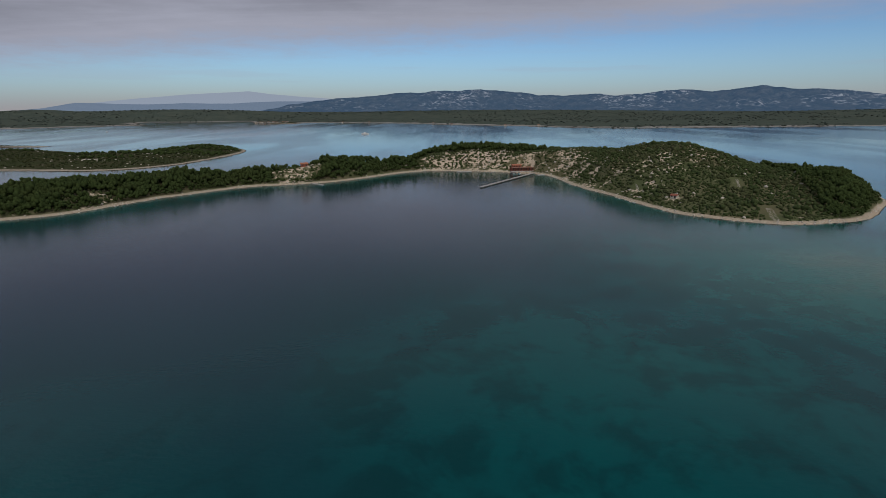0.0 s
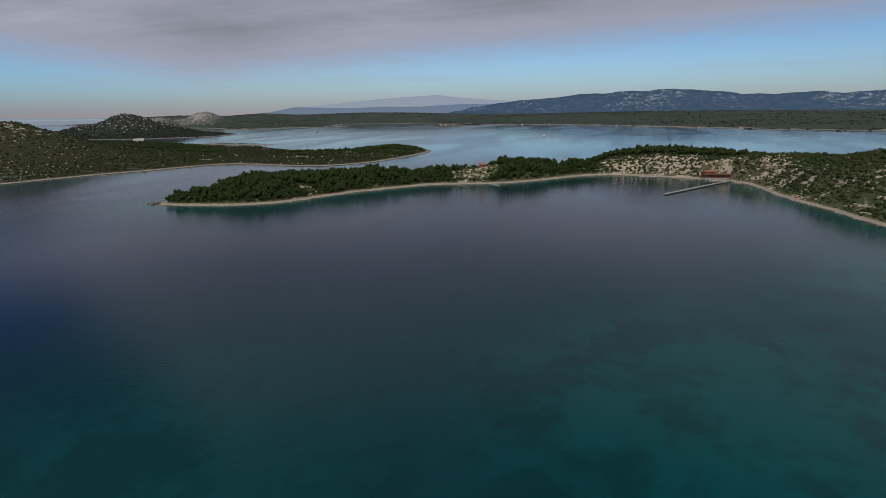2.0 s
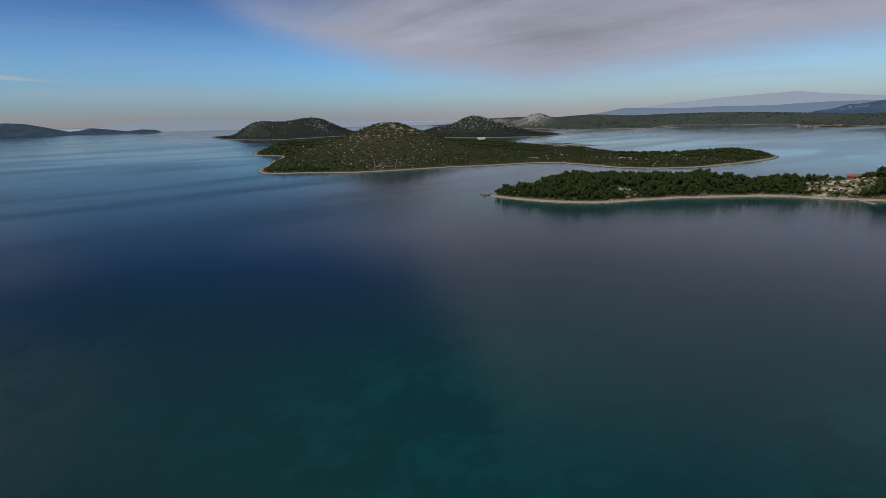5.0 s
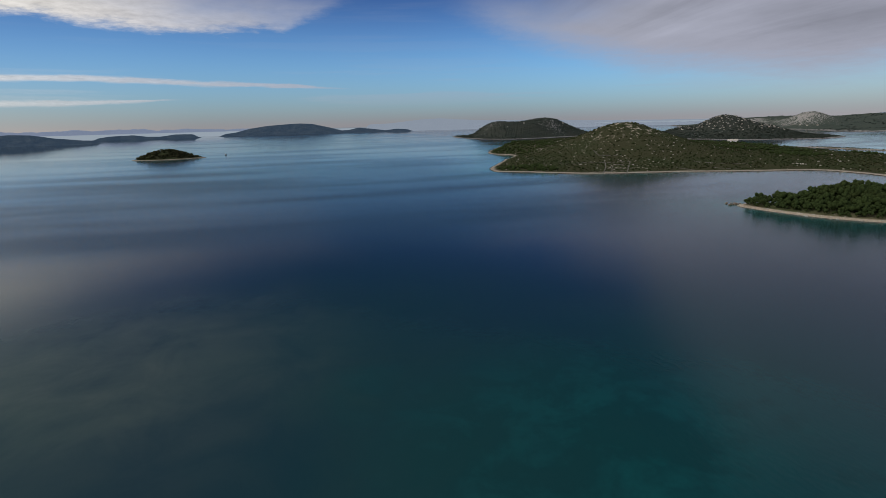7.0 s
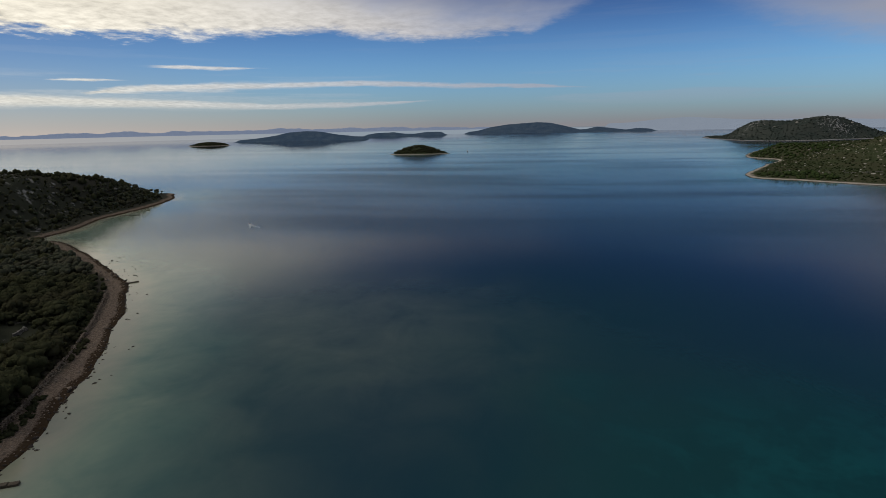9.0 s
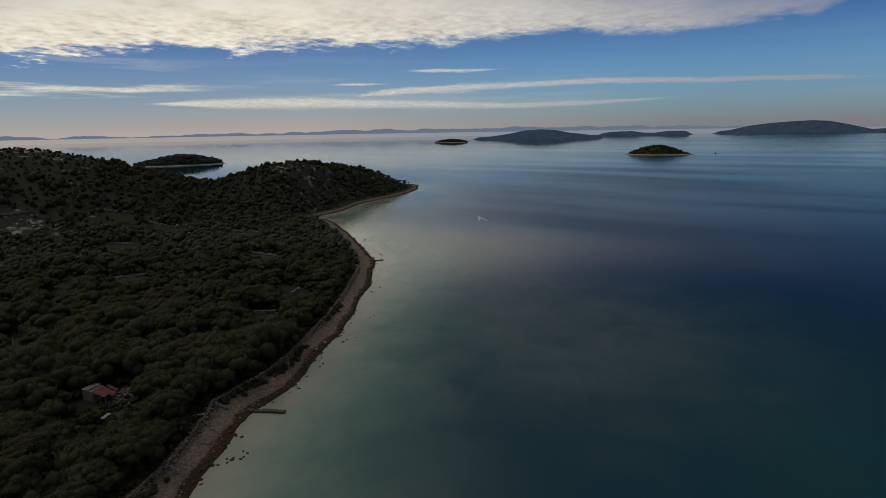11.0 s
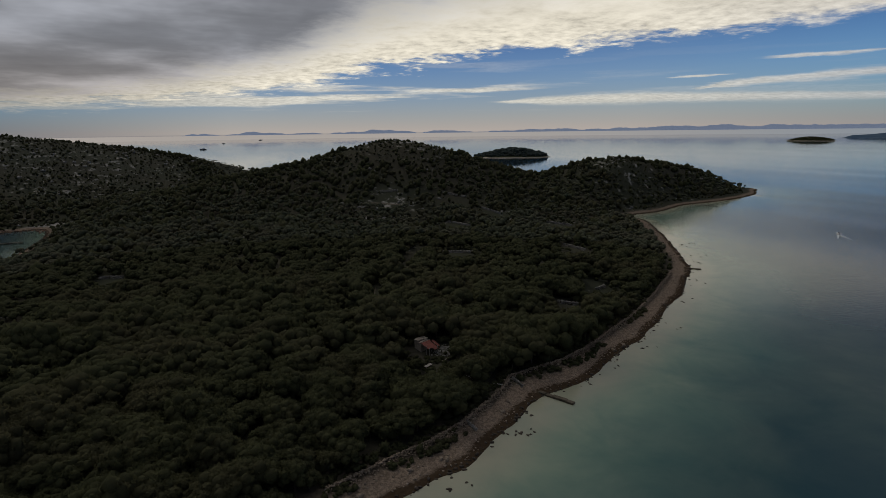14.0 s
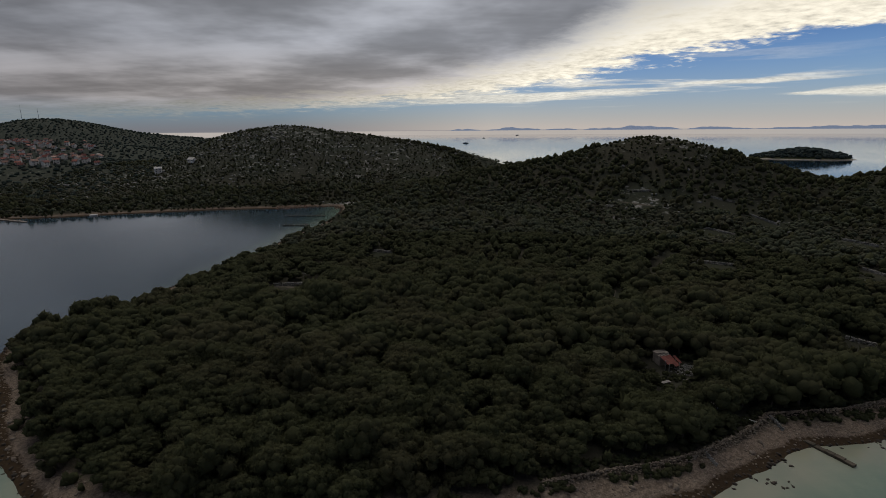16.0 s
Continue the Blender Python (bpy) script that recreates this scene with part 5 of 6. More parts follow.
def beach_restaurant():
    """The low terracotta restaurant behind the beach: two wings, an upper storey and a shaded arcade."""
    e = tagged(new("beach_restaurant"), "long terracotta-red beach restaurant with a dark shaded arcade", "house")
    part("wall", boxes((-13, 13, 0, 8, -1, 3.3), soft=0.05), M_TERRA, e)
    part("upper_storey", boxes((-11, -1, 1.0, 7.5, 3.32, 5.4), soft=0.05), M_TERRA, e)
    part("roof", roof_of(10.4, 6.9, 5.4, 1.0), M_ROOF, e, at=pose(-6, 4.25, 0.03))
    part("arcade_roof", boxes((-13.4, 13.4, -4.4, 0.2, 3.34, 3.6)), M_OLDROOF, e)
    for k in range(9):
        part("pillar", boxes((-13 + k * 3.2, -12.5 + k * 3.2, -4.0, -3.5, -1.0, 3.34)), M_TERRA, e)
    for k in range(8):
        part("opening", boxes((-12.2 + k * 3.2, -10.2 + k * 3.2, -0.05, 0.05, 0.1, 2.6)), M_DARK, e)
    for k in range(3):
        w = part("window", boxes((-10 + k * 3, -8.9 + k * 3, 0.95, 1.05, 3.9, 5.0)), M_DARK, e)
        part("sill", boxes((-10.1 + k * 3, -8.8 + k * 3, 0.85, 1.0, 3.78, 3.88)), M_CONC, w)
    part("terrace", boxes((-15, 15, -9, -0.02, -1.4, -0.12), soft=0.06), M_CONC, e)
    e.matrix_basis = pose(74, 511.5, 1.5, 0, 0, 8) @ Matrix.Diagonal((0.82, 0.85, 0.9, 1))


def pier(name, a, b, width, top, label, piles=0, mat=M_CONC, posts=M_WOOD, blocks=0):
    """A landing stage from the shore at a to its head at b."""
    ax, ay = a
    L, turn = math.hypot(b[0] - ax, b[1] - ay), math.degrees(math.atan2(b[1] - ay, b[0] - ax))
    e = tagged(new(name), label, "pier")
    if blocks:
        rnd = random.Random(len(label))
        for k in range(blocks):
            x0, x1 = L * k / blocks, L * (k + 1) / blocks
            t = top + rnd.uniform(-0.12, 0.08)
            part("slab", boxes((x0 + 0.03, x1 - 0.03, -width / 2 + rnd.uniform(-0.1, 0.1), width / 2 + rnd.uniform(-0.1, 0.1), -1.2, t), soft=0.05), mat, e)
    else:
        part("deck", boxes((0, L, -width / 2, width / 2, top - 0.35, top), soft=0.04), mat, e)
    for k in range(piles):
        px = L * (k + 0.6) / piles
        for s in (-1, 1):
            part("pile", tube(0.16, 0.14, -2.0, top + 0.25, 8, (px, s * (width / 2 + 0.12))), posts, e)
    if piles:
        for k in (0.25, 0.5, 0.75, 0.97):
            part("bollard", tube(0.14, 0.2, top, top + 0.4, 8, (L * k, 0.0)), M_HULL, e)
    e.matrix_basis = pose(ax, ay, 0, 0, 0, turn)
    return e


def hull_shape(L, B, H, draft=0.3):
    """A boat's hull: pointed bow to +x, flat stern."""
    bm = bmesh.new()
    rows = []
    for t in (0.0, 0.25, 0.5, 0.75, 0.92, 1.0):
        b = B / 2 * (1 - max(0, (t - 0.35) / 0.65) ** 2.2) * (0.9 + 0.1 * min(1, t * 4))
        up = H * (1 + 0.35 * t * t)
        x = L * (t - 0.5)
        rows.append([bm.verts.new(q) for q in ((x, -b, up), (x, -b * 0.75, -draft * 0.2), (x, 0, -draft), (x, b * 0.75, -draft * 0.2), (x, b, up))])
    for a, c in zip(rows, rows[1:]):
        for i in range(4):
            bm.faces.new((a[i], a[i + 1], c[i + 1], c[i]))
        bm.faces.new((a[0], c[0], c[4], a[4]))
    bm.faces.new(rows[0])
    bmesh.ops.remove_doubles(bm, verts=list(bm.verts), dist=0.02)
    return bm


def boat(name, x, y, turn, L, label, hull=M_WHITE, cabin=True, deckhouse=0.5, mast=False):
    e = tagged(new(name), label, "boat")
    B, H = L * 0.3, L * 0.10
    part("hull", hull_shape(L, B, H), hull, e)
    part("gunwale", boxes((-L * 0.48, L * 0.3, -B / 2 * 0.98, -B / 2 * 0.86, H * 1.0, H * 1.12), (-L * 0.48, L * 0.3, B / 2 * 0.86, B / 2 * 0.98, H * 1.0, H * 1.12)), M_WHITE, e)
    if cabin:
        c = part("cabin", boxes((-L * 0.25, L * 0.2, -B * 0.33, B * 0.33, H, H + L * 0.10), soft=L * 0.01), M_WHITE, e)
        part("windscreen", boxes((-L * 0.22, L * 0.205, -B * 0.335, B * 0.335, H + L * 0.05, H + L * 0.085)), M_DARK, c)
        part("wheelhouse", boxes((-L * 0.15, L * 0.06, -B * 0.26, B * 0.26, H + L * 0.10, H + L * 0.16), soft=L * 0.01), M_WHITE, e)
    else:
        part("outboard_motor", boxes((-L * 0.56, -L * 0.49, -0.2, 0.2, H * 0.3, H + 0.5), soft=0.04), M_HULL, e)
        part("console", boxes((-L * 0.1, L * 0.05, -B * 0.2, B * 0.2, H, H + 0.8), soft=0.05), M_HULL, e)
        part("thwart", boxes((-L * 0.35, -L * 0.25, -B * 0.42, B * 0.42, H * 0.8, H * 0.95)), M_WOOD, e)
    if mast:
        part("mast", tube(0.09, 0.05, H, H + L * 0.8), M_STEEL, e)
    e.matrix_basis = pose(x, y, 0.05, 0, 0, turn)
    return e


def stone_row(name, land, pts, width, height, size, label, mat=M_ROCK, sink=0.0):
    """A dry wall: rough stones heaped along a line."""
    xs, ys, zs, ss = [], [], [], []
    for (ax, ay), (bx, by) in zip(pts, pts[1:]):
        L = math.hypot(bx - ax, by - ay)
        n = max(2, int(L / (size * 0.9)))
        for k in range(n):
            t = (k + rng.uniform()) / n
            for layer in range(max(1, int(height / (size * 0.7)))):
                o = rng.uniform(-0.5, 0.5) * width * (1 - 0.2 * layer)
                xs.append(ax + t * (bx - ax) - o * (by - ay) / L)
                ys.append(ay + t * (by - ay) + o * (bx - ax) / L)
                zs.append(layer * size * 0.7 - sink)
                ss.append(size * rng.uniform(0.6, 1.1))
    x, y = np.array(xs), np.array(ys)
    ob = scattered(name, STONES, x, y, land.height(x, y) + np.array(zs), np.array(ss), mat, label, "wall")
    ob["kind"] = "thing"
    del ob["kind"]
    return ob


def track(name, land, pts, width, mat, label):
    """A bare path that follows the ground."""
    p = rounded(pts + pts[-2:0:-1], 8)[: (len(pts) - 1) * 8 + 1]
    t = np.gradient(p, axis=0)
    t /= np.linalg.norm(t, axis=1)[:, None]
    side = np.stack([-t[:, 1], t[:, 0]], 1)
    w = width * (1 + 0.35 * vnoise(p[:, 0], p[:, 1], 6, 71))[:, None] / 2
    rows = [p + side * w * k for k in (-1, -0.33, 0.33, 1)]
    v = np.concatenate([np.c_[r, land.height(r[:, 0], r[:, 1]) + (0.10 if i in (1, 2) else -0.05)] for i, r in enumerate(rows)])
    n = len(p)
    q = [[k * n + i, k * n + i + 1, (k + 1) * n + i + 1, (k + 1) * n + i] for k in range(3) for i in range(n - 1)]
    return tagged(new(name, mesh_of(name, v, np.array(q)[:, ::-1], mat, True)), label, "path", kind="structure")


def front_things():
    beach_restaurant()
    pier("jetty", (84, 501), (28, 410), 2.6, 0.9, "long grey concrete jetty on dark piles in the bay", 14)
    pier("boat_ramp", (103, 494), (84, 486), 3.0, 0.55, "short pale concrete landing beside the beach", 0, M_CONC, blocks=4)
    pier("small_pier", (-114, 444), (-97, 428), 2.2, 0.6, "short pale stone pier below a red hut", 0, M_CONC, blocks=5)
    pier("small_pier", (134, 349), (121, 340), 1.6, 0.45, "low grey stone pier on a pebble shore", 0, M_CONC, blocks=4)
    pier("bathing_platform", (26, 517), (12, 513), 3.2, 0.5, "flat pale concrete bathing platform on the beach", 0, M_CONC, blocks=3)
    house("holiday_hut", -122, 470, float(front.height(np.array([-122.0]), np.array([470.0]))[0]), 20, 6, 4.2, 2.4, 1.0, "small red-walled holiday hut among bushes", M_TERRA)
    house("holiday_hut", 143, 331, float(front.height(np.array([143.0]), np.array([331.0]))[0]), -50, 3.8, 3.0, 1.7, 0.7, "small hut with a faded red roof near the shore", M_WALL, M_TERRA)
    for pts, w in SCREE:
        stone_row("scree", front, pts, w * 1.1, 0.5, 0.36, "strip of bare pale limestone down the hillside")
    boat("rowing_boat", 66, 503.5, 40, 5, "small white boat drawn up at the beach", M_WHITE, False)
    boat("rowing_boat", 69, 498, 100, 5.5, "small white boat moored beside the jetty", M_WHITE, False)
    # loose boulders at the point of the spit
    rock = None
    for k in range(22):
        a, r = rng.uniform(0, math.tau), rng.uniform(0, 1)
        x, y, s = -307 - 9 * r * abs(math.cos(a)), 287 + 6 * r * math.sin(a), rng.uniform(0.5, 1.4)
        if rock is None:
            rock = tagged(new("shore_boulder", mesh_of("shore_boulder", *STONES[1], M_SHORE, True)), "weathered limestone boulder in the shallows", "rock", "boulders off the spit")
        else:
            rock = copy_thing(rock, Matrix())
        rock.matrix_basis = pose(x, y, 0.05, 0, 0, rng.uniform(0, 360)) @ Matrix.Scale(s, 4)


def mid_things():
    z = float(mid.height(np.array([-1020.0]), np.array([926.0]))[0])
    house("white_house", -1020, 926, z, 45, 20, 11, 4.5, 3.0, "white house on the far shore of the low island", M_WHITE, M_WALL, storeys=1)
    for pts in ([(-620, 372), (-612, 402), (-530, 345), (-535, 318)], [(-620, 372), (-575, 345), (-535, 318)], [(-640, 340), (-622, 375)], [(-600, 360), (-592, 390)], [(-575, 345), (-560, 372)], [(-580, 470), (-552, 478), (-530, 512)],
                [(-555, 332), (-548, 356)], [(-606, 375), (-545, 335)], [(-660, 330), (-640, 318), (-622, 340)], [(-545, 420), (-520, 425)], [(-530, 455), (-508, 470)], [(-700, 400), (-672, 392), (-655, 410)]):
        stone_row("field_wall", mid, pts, 1.0, 0.6, 0.42, "low pale dry stone field wall in scrub", M_GREY)
    for (x, y), k in zip(((-415, 620), (-390, 700), (-520, 560)), (0, 1, 2)):
        stone_row("stone_heap", mid, [(x, y), (x + 14, y + 5)], 5, 1.2, 1.6, "heap of cleared field stones")


def home_things():
    hz = float(home.height(np.array([-49.0]), np.array([-124.0]))[0])
    e = tagged(new("forest_hut"), "small cream hut with a red lean-to roof in a clearing", "hut")
    part("wall", boxes((-2.0, 0.6, -1.6, 1.6, -0.6, 2.1), (-2.0, -0.6, -1.6, 1.6, 2.1, 2.4), soft=0.05), M_CREAM, e)
    # what is left of the roof: a slab that sags, and bare rafters
    part("roof", boxes((-2.15, -0.55, -1.7, 0.4, 2.42, 2.52), (-2.2, -0.2, 0.5, 1.7, 2.36, 2.46)), M_CREAM, e, "broken pale roof slab")
    for py in (-1.3, -0.5, 0.35, 1.2):
        part("rafter", boxes((-0.6, 0.8, py - 0.07, py + 0.07, 2.2, 2.34)), M_WOOD, e)
    for px, py, wide, deep, tip, turn in ((0.55, -0.95, 2.9, 1.5, 21, 3), (0.65, 0.55, 3.6, 1.5, 25, 6), (1.3, 1.75, 2.4, 0.9, 31, 14)):
        bm = bmesh.new()
        box(bm, 0, wide, -deep / 2, deep / 2, -0.05, 0.05, pose(px, py, 2.2, 0, tip, turn))
        part("lean_to_roof", bm, M_FADED, e, "faded red lean-to roof")
    for px in (2.4, 3.7):
        for py in (-1.5, 1.4):
            part("post", boxes((px - 0.08, px + 0.08, py - 0.08, py + 0.08, -0.6, 2.25 - (px - 0.8) * 0.25)), M_WOOD, e)
    part("door", boxes((-1.4, -0.5, 1.58, 1.65, 0.0, 2.0)), M_DARK, e)
    part("window", boxes((-2.05, -1.98, -0.6, 0.6, 1.0, 1.9)), M_DARK, e)
    e.matrix_basis = pose(-46.6, -124.5, hz + 0.2, 0, 0, 112)
    # rubble and old boards strewn about the yard
    bits = np.array([(-51.5 + rng.normal() * 1.9, -121.5 + rng.normal() * 1.1) for _ in range(150)])
    scattered("rubble", STONES, bits[:, 0], bits[:, 1], home.height(bits[:, 0], bits[:, 1]), rng.uniform(0.12, 0.42, len(bits)), M_GREY, "grey rubble heaped against the ruined hut", "rubble")
    bits = np.array([(-46 + rng.uniform(-7, 6), -117 + rng.uniform(-5, 4)) for _ in range(70)])
    bits = bits[np.hypot(bits[:, 0] + 46.6, bits[:, 1] + 124.5) > 4.2]
    scattered("yard_scrub", BUSH, bits[:, 0], bits[:, 1], home.height(bits[:, 0], bits[:, 1]) - 0.1, rng.uniform(0.4, 1.1, len(bits)), M_PINE, "low scrub growing over the hut's yard", "scrub")
    for bx, by, turn, L in ((-49.5, -117.5, 20, 2.2), (-42.2, -119.0, 115, 1.8), (-43.0, -113.5, 60, 2.4)):
        b = tagged(new("old_board"), "bleached old board lying in the hut's yard", "board")
        part("plank", boxes((-L / 2, L / 2, -0.14, 0.14, 0.0, 0.05), soft=0.01), M_WOOD, b)
        part("batten", boxes((-0.05, 0.05, -0.2, 0.2, 0.05, 0.09)), M_WOOD, b)
        b.matrix_basis = pose(bx, by, float(home.height(np.array([bx]), np.array([by]))[0]) + 0.06, 0, 0, turn)
    t = tagged(new("garden_table", None), "weathered wooden table on trestles by the hut", "table")
    part("tabletop", boxes((-1.2, 1.2, -0.45, 0.45, 0.70, 0.76)), M_WOOD, t)
    for px in (-1.0, 1.0):
        part("trestle", boxes((px - 0.05, px + 0.05, -0.4, 0.4, 0.0, 0.70)), M_WOOD, t)
    t.matrix_basis = pose(-44, -115, float(home.height(np.array([-44.0]), np.array([-115.0]))[0]), 0, 0, 30)
    pier("stone_pier", (-63.8, -98.5), (-68.8, -89.3), 1.1, 0.5, "broken stone pier with mossy sides below the wood", 0, M_MOSSY, blocks=6)
    pier("stone_pier", (-183, -168), (-188.5, -162.5), 1.0, 0.35, "low ruined stone pier off the shore", 0, M_MOSSY, blocks=4)
    pier("stone_pier", (-347, -308), (-354, -295), 1.4, 0.4, "low dark stone pier in a cove", 0, M_MOSSY, blocks=4)
    pier("wooden_jetty", (104, -368), (133, -368), 1.6, 0.7, "long dark wooden jetty in a still bay", 8, M_MOSSY)
    pier("wooden_jetty", (105, -331), (121, -330), 1.4, 0.6, "short dark wooden jetty in a still bay", 5, M_MOSSY)
    stone_row("shore_wall", home, SHORE_WALL, 2.6, 1.0, 0.27, "low heaped dry stone wall along the stony shore", M_HEAP)
    for pts in TERRACES:
        stone_row("terrace_wall", home, pts, 1.0, 1.2, 0.42, "low grey terrace wall on the wooded slope", M_GREY)
    for pts in ([(-42.7, -90.8), (-43.5, -87.3)], [(-61.1, -103.4), (-61.7, -99.4)]):
        stone_row("cross_wall", home, pts, 0.5, 0.9, 0.26, "short dry stone wall running down to the beach", M_GREY)
    for (ax, ay), (bx, by) in (((-55.3, -102.2), (-57.9, -100.6)), ((-50.8, -107.8), (-52.1, -105.3))):
        log = tagged(new("driftwood_log"), "bleached fallen log lying at the edge of the wood", "log")
        L = math.hypot(bx - ax, by - ay)
        bm = tube(0.13, 0.09, 0.0, L, 8)
        part("stem", bm, M_WALL, log)
        part("branch", tube(0.05, 0.03, 0.0, 0.7, 6, (0.05, 0.0)), M_WALL, log, at=pose(0, 0, L * 0.6, 0, 50, 0))
        log.matrix_basis = pose(ax, ay, float(home.height(np.array([ax]), np.array([ay]))[0]) + 0.45, 0, 0, math.degrees(math.atan2(by - ay, bx - ax))) @ pose(0, 0, 0, 0, 90, 0)
    for pts, w in TRACKS:
        track("footpath", home, pts, w, M_PATH, "narrow bare stony footpath through the wood")
    # stones strewn over the beach, and weed-dark rocks at the waterline
    x, y = spots(-480, 135, -420, -60, 1.05)
    d = home.inland(x, y)
    sel = (d > -1.3) & (d < 7.0) & (np.hypot(x, y) < 440)
    x, y, d = x[sel], y[sel], d[sel]
    dry = d > 1.0
    pick = dry & (rng.uniform(size=x.shape) < 0.8)
    scattered("beach_stones", STONES, x[pick], y[pick], home.height(x[pick], y[pick], d[pick]) - 0.03, rng.uniform(0.12, 0.34, pick.sum()) * np.where(rng.uniform(size=pick.sum()) < 0.06, 2.4, 1.0), M_HEAP, "grey-brown stones strewn over the beach", "stones")
    pick = ~dry & (rng.uniform(size=x.shape) < np.where(d < -0.3, 0.45 * smooth(vnoise(x, y, 7, 81), -0.1, 0.5), 0.85))
    scattered("waterline_rocks", STONES, x[pick], y[pick], np.maximum(home.height(x[pick], y[pick], d[pick]), -0.1) - 0.02, rng.uniform(0.15, 0.6, pick.sum()) * np.where(d[pick] < -0.3, 0.85, 1.0), M_WET, "dark weed-covered rocks along the waterline", "rocks")
    rock = None
    groups = [(-57, -90, 3, 1.5), (-51, -85, 4, 1.4), (-53.5, -84, 4, 1.2), (-81, -98.5, 5, 3), (-222, -205, 12, 7), (-170, -150, 9, 5), (-123, -118, 6, 4), (-107, -109, 5, 3), (-34, -75.5, 5, 3),
              (-195, -172, 10, 6), (-208, -184, 10, 6), (-150, -136, 6, 4), (-92, -103, 5, 3), (126, -140, 8, 5)]
    for gx, gy, n, spread in groups:
        for k in range(n):
            if rock is None:
                rock = tagged(new("sea_rock", mesh_of("sea_rock", *stone_shape(140, 2), M_WET, True)), "dark wet rock standing in the shallows", "rock", "rocks in the shallows")
            else:
                rock = copy_thing(rock, Matrix())
            s = rng.uniform(0.2, 0.55)
            rock.matrix_basis = pose(gx + rng.uniform(-1, 1) * spread, gy + rng.uniform(-1, 1) * spread, rng.uniform(-0.05, 0.1), 0, 0, rng.uniform(0, 360)) @ Matrix.Diagonal((s, s * rng.uniform(0.6, 1), s * 0.6, 1))
    # pale slip and sheds on the far side of the bay
    pier("slipway", (287, -392), (272, -366), 5, 0.8, "pale concrete slipway at the bay", 0, M_CONC, blocks=4)
    pier("breakwater", (335, -352), (300, -340), 2.0, 0.6, "thin stone breakwater at the bay", 0, M_SHORE, blocks=8)
    boat("moored_boat", 316, -383, 20, 7, "small white boat laid up on the bay shore", M_WHITE, False)
    pole = tagged(new("marker_pole"), "dark wooden mooring pole standing in the bay", "pole")
    part("post", tube(0.2, 0.16, -1.5, 1.6), M_WOOD, pole)
    part("cap", tube(0.26, 0.2, 1.6, 1.85), M_HULL, pole)
    pole.matrix_basis = pose(122, -327, 0)


def town():
    """Houses on the slope behind the bay, in loose rows, thickest to the east."""
    rnd = random.Random(5)
    made = 0
    spots_ = [(566, -762), (560, -785), (323, -538), (296, -557)]
    for k in range(420):
        way, far = radians(224 - 8.8 * rnd.random() ** 2.4), 730 + 500 * rnd.random() ** 1.2
        x, y = -math.sin(way) * far, math.cos(way) * far
        if all(math.hypot(x - a, y - b) > 10 for a, b in spots_):
            spots_.append((x, y))
    for x, y in spots_:
        if float(home.inland(np.array([x]), np.array([y]))[0]) < 14:
            continue
        z = float(home.height(np.array([x]), np.array([y]))[0])
        st = rnd.choice((1, 2, 2))
        white = rnd.random() < 0.8
        house("town_house", x, y, z + 0.3, rnd.choice((0, 90, 30, -25)) + rnd.uniform(-15, 15), rnd.uniform(4.8, 7.2), rnd.uniform(4.4, 6), 2.3 * st, rnd.uniform(1.4, 2.2),
              ("two-storey pale rendered house" if st == 2 else "low pale rendered house") + " with a red tiled roof on the slope", M_CREAM if not white else M_WALL, rnd.choice((M_TERRA, M_OLDROOF, M_OLDROOF, M_FADED)) if made > 3 else M_WALL, "houses of the hillside town", st,
              chimney=made % 2 == 0, details=True)
        made += 1
    for x, y, h in ((974, -1140, 26), (952, -1160, 20)):
        m = tagged(new("radio_mast"), "thin steel radio mast on the hilltop", "mast")
        part("lattice", tube(0.7, 0.3, 0, h, 4), M_STEEL, m)
        part("antenna", tube(0.15, 0.1, h, h + 5, 6), M_STEEL, m)
        m.matrix_basis = pose(x, y, float(home.height(np.array([float(x)]), np.array([float(y)]))[0]) - 0.3)


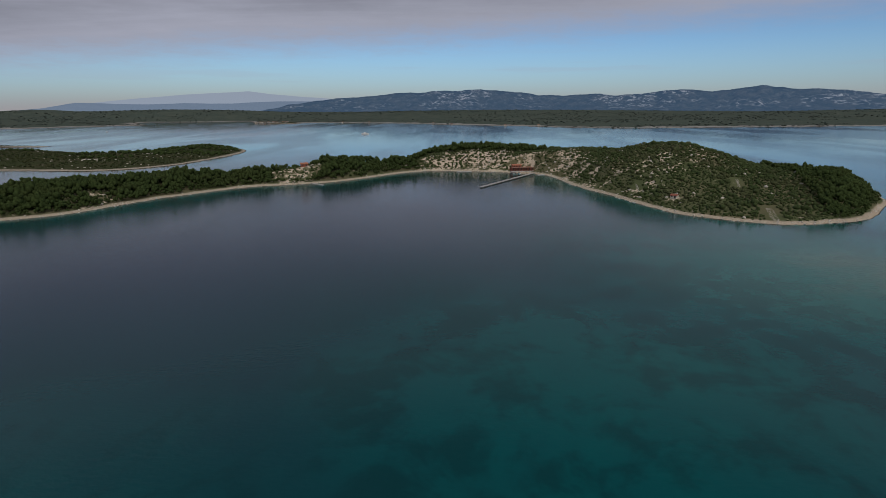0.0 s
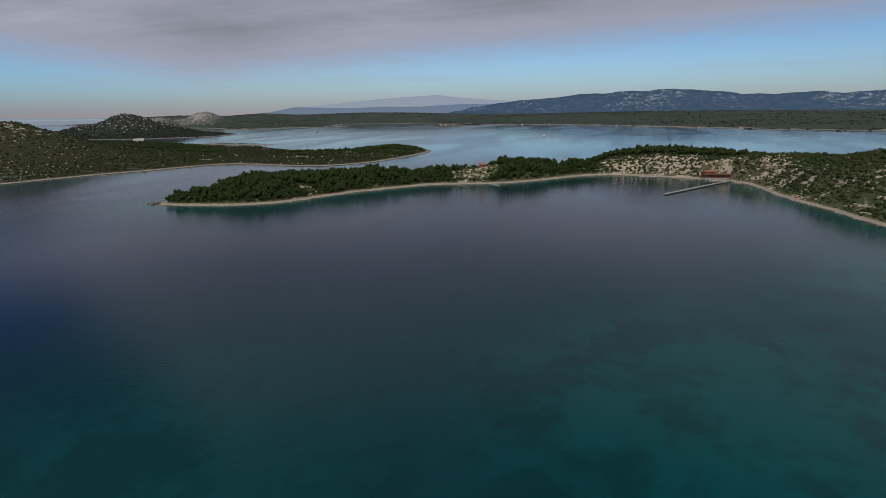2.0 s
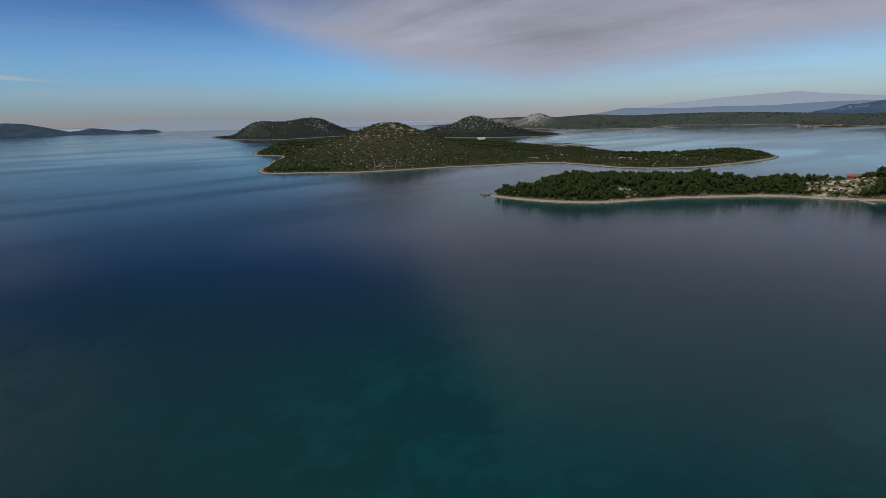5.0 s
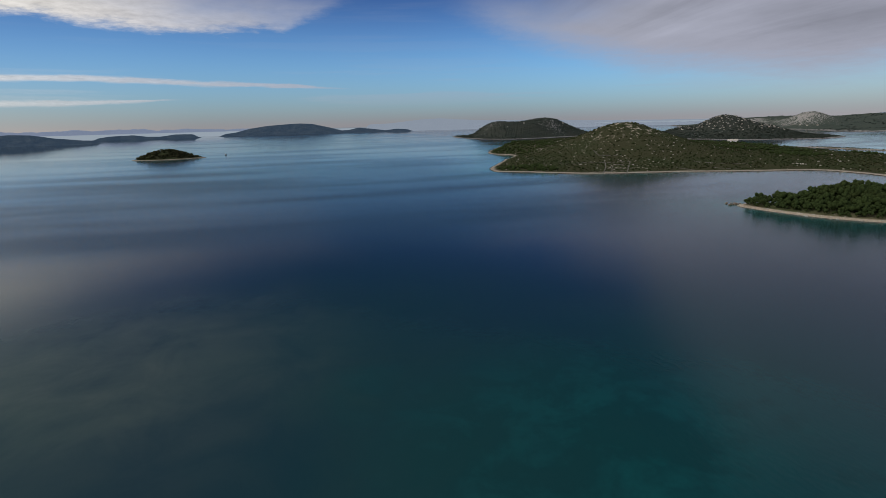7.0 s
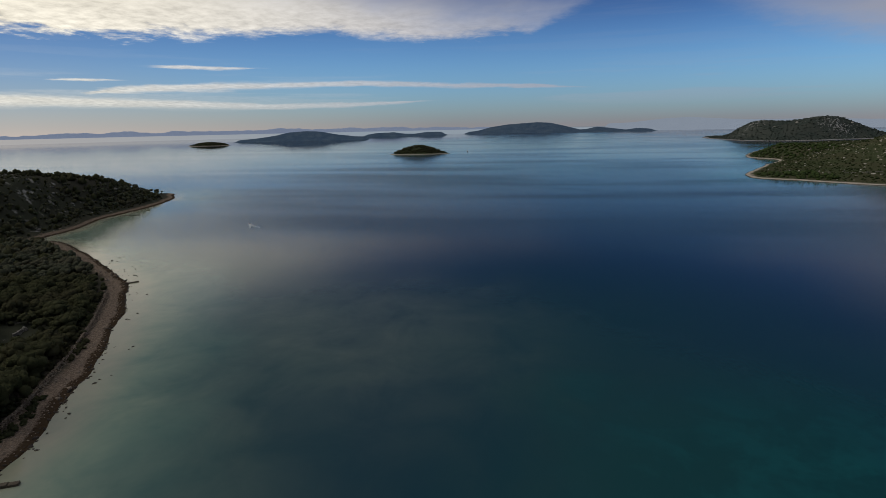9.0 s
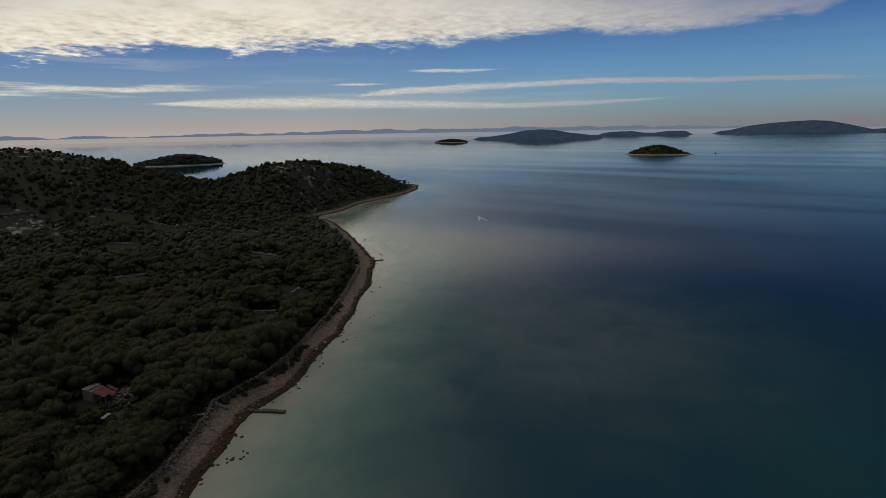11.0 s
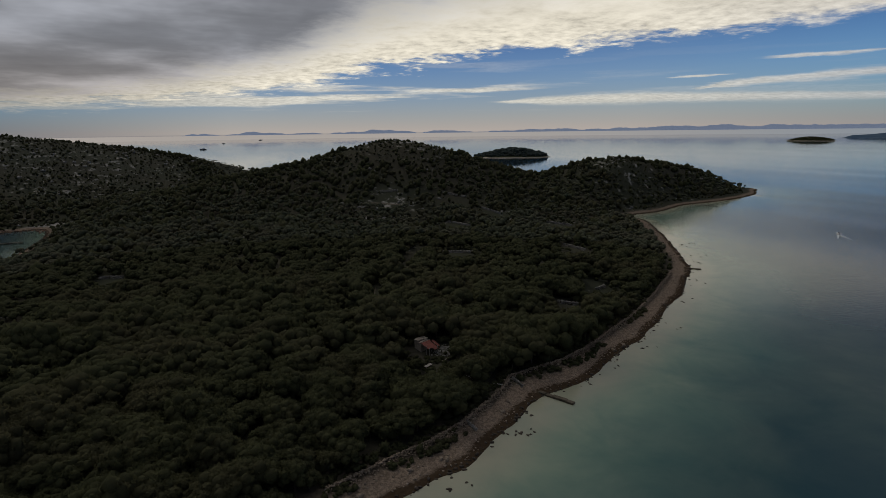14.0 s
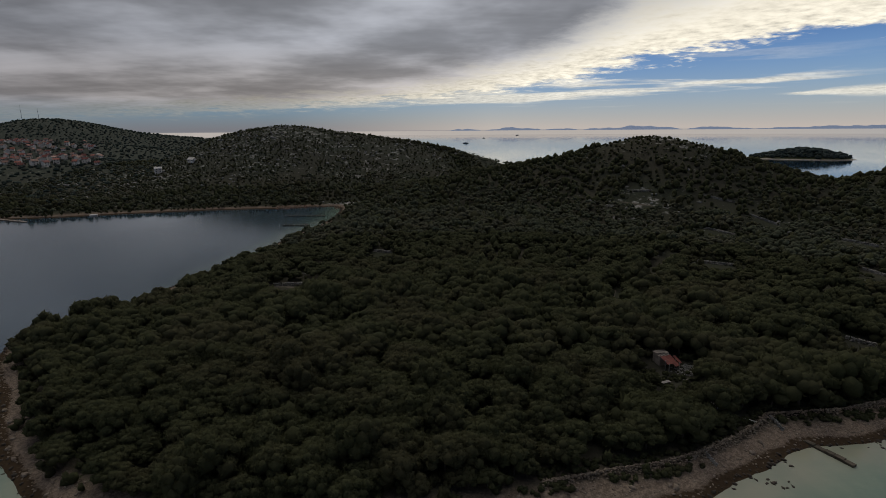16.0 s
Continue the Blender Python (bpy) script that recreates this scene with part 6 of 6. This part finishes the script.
def village():
    """Small houses along the mainland shore and on the hills behind."""
    rnd = random.Random(9)
    places = [(-776 + 11 * k + rnd.uniform(-4, 4), 2262 + rnd.uniform(0, 40) + 1.5 * k) for k in range(12)]
    places += [(-302, 2196), (-40, 2010), (27, 1965), (200, 1800), (300, 1745), (-420, 2275)]
    places += [(-2079 + 34 * k, 2060 + 12 * k + rnd.uniform(-15, 15)) for k in range(7)]
    for x, y in places:
        a = np.array([float(x)]), np.array([float(y)])
        if float(main.inland(*a)[0]) < 10:
            y += 25
            a = np.array([float(x)]), np.array([float(y)])
        house("village_house", x, y, float(main.height(*a)[0]) + 0.3, rnd.uniform(-30, 30), rnd.uniform(6, 9), rnd.uniform(5, 6.5), rnd.choice((2.6, 2.8, 4.2)), 1.2,
              "small pale house with a red roof on the mainland shore", rnd.choice((M_CONC, M_CREAM, M_WALL)), M_OLDROOF, "houses of the shore village", 1, chimney=False, details=True)


def boats():
    boat("motor_yacht", -185, 1283, 5, 17, "white motor yacht crossing the channel", M_WHITE, True)
    boat("speedboat", -319, -186, 222, 5.5, "small white speedboat with a foam wake", M_WHITE, False)
    boat("fishing_boat", -1328, -174, 20, 11, "dark fishing boat lying off an islet", M_HULL, True)
    boat("fishing_boat", -913, 1485, 0, 8, "dark fishing boat in the channel", M_HULL, True)
    boat("cargo_ship", 30, -2150, 5, 22, "dark low ship on the open sea", M_HULL, True)
    boat("fishing_boat", -60, -3200, 5, 16, "dark fishing boat far out at sea", M_HULL, True)
    boat("fishing_boat", -340, -4300, 5, 24, "dark fishing boat far out at sea", M_HULL, True)
    # the foam behind the speedboat: two thin arms
    foam = plain("foam", (0.75, 0.77, 0.77), (0.45, 0.50, 0.50), 1.5, 0.7)
    bm = bmesh.new()
    for s in (-1, 1):
        last = None
        for k in range(9):
            t = k / 8
            c = Vector((-2.6 - 12 * t, s * (0.5 + 2.4 * t), 0.03))
            w = 0.7 * (1 - 0.8 * t)
            row = [bm.verts.new(c + Vector((0, -w, 0))), bm.verts.new(c + Vector((0, 0, 0.05 * (1 - t)))), bm.verts.new(c + Vector((0, w, 0)))]
            if last:
                for i in range(2):
                    bm.faces.new((last[i], last[i + 1], row[i + 1], row[i]))
            last = row
    w = part("wake", bm, foam, None, "", pose(-319, -186, 0, 0, 0, 222))
    tagged(w, "white foam wake behind the speedboat", "foam", kind="structure")


front_things()
mid_things()
home_things()
town()
village()
boats()
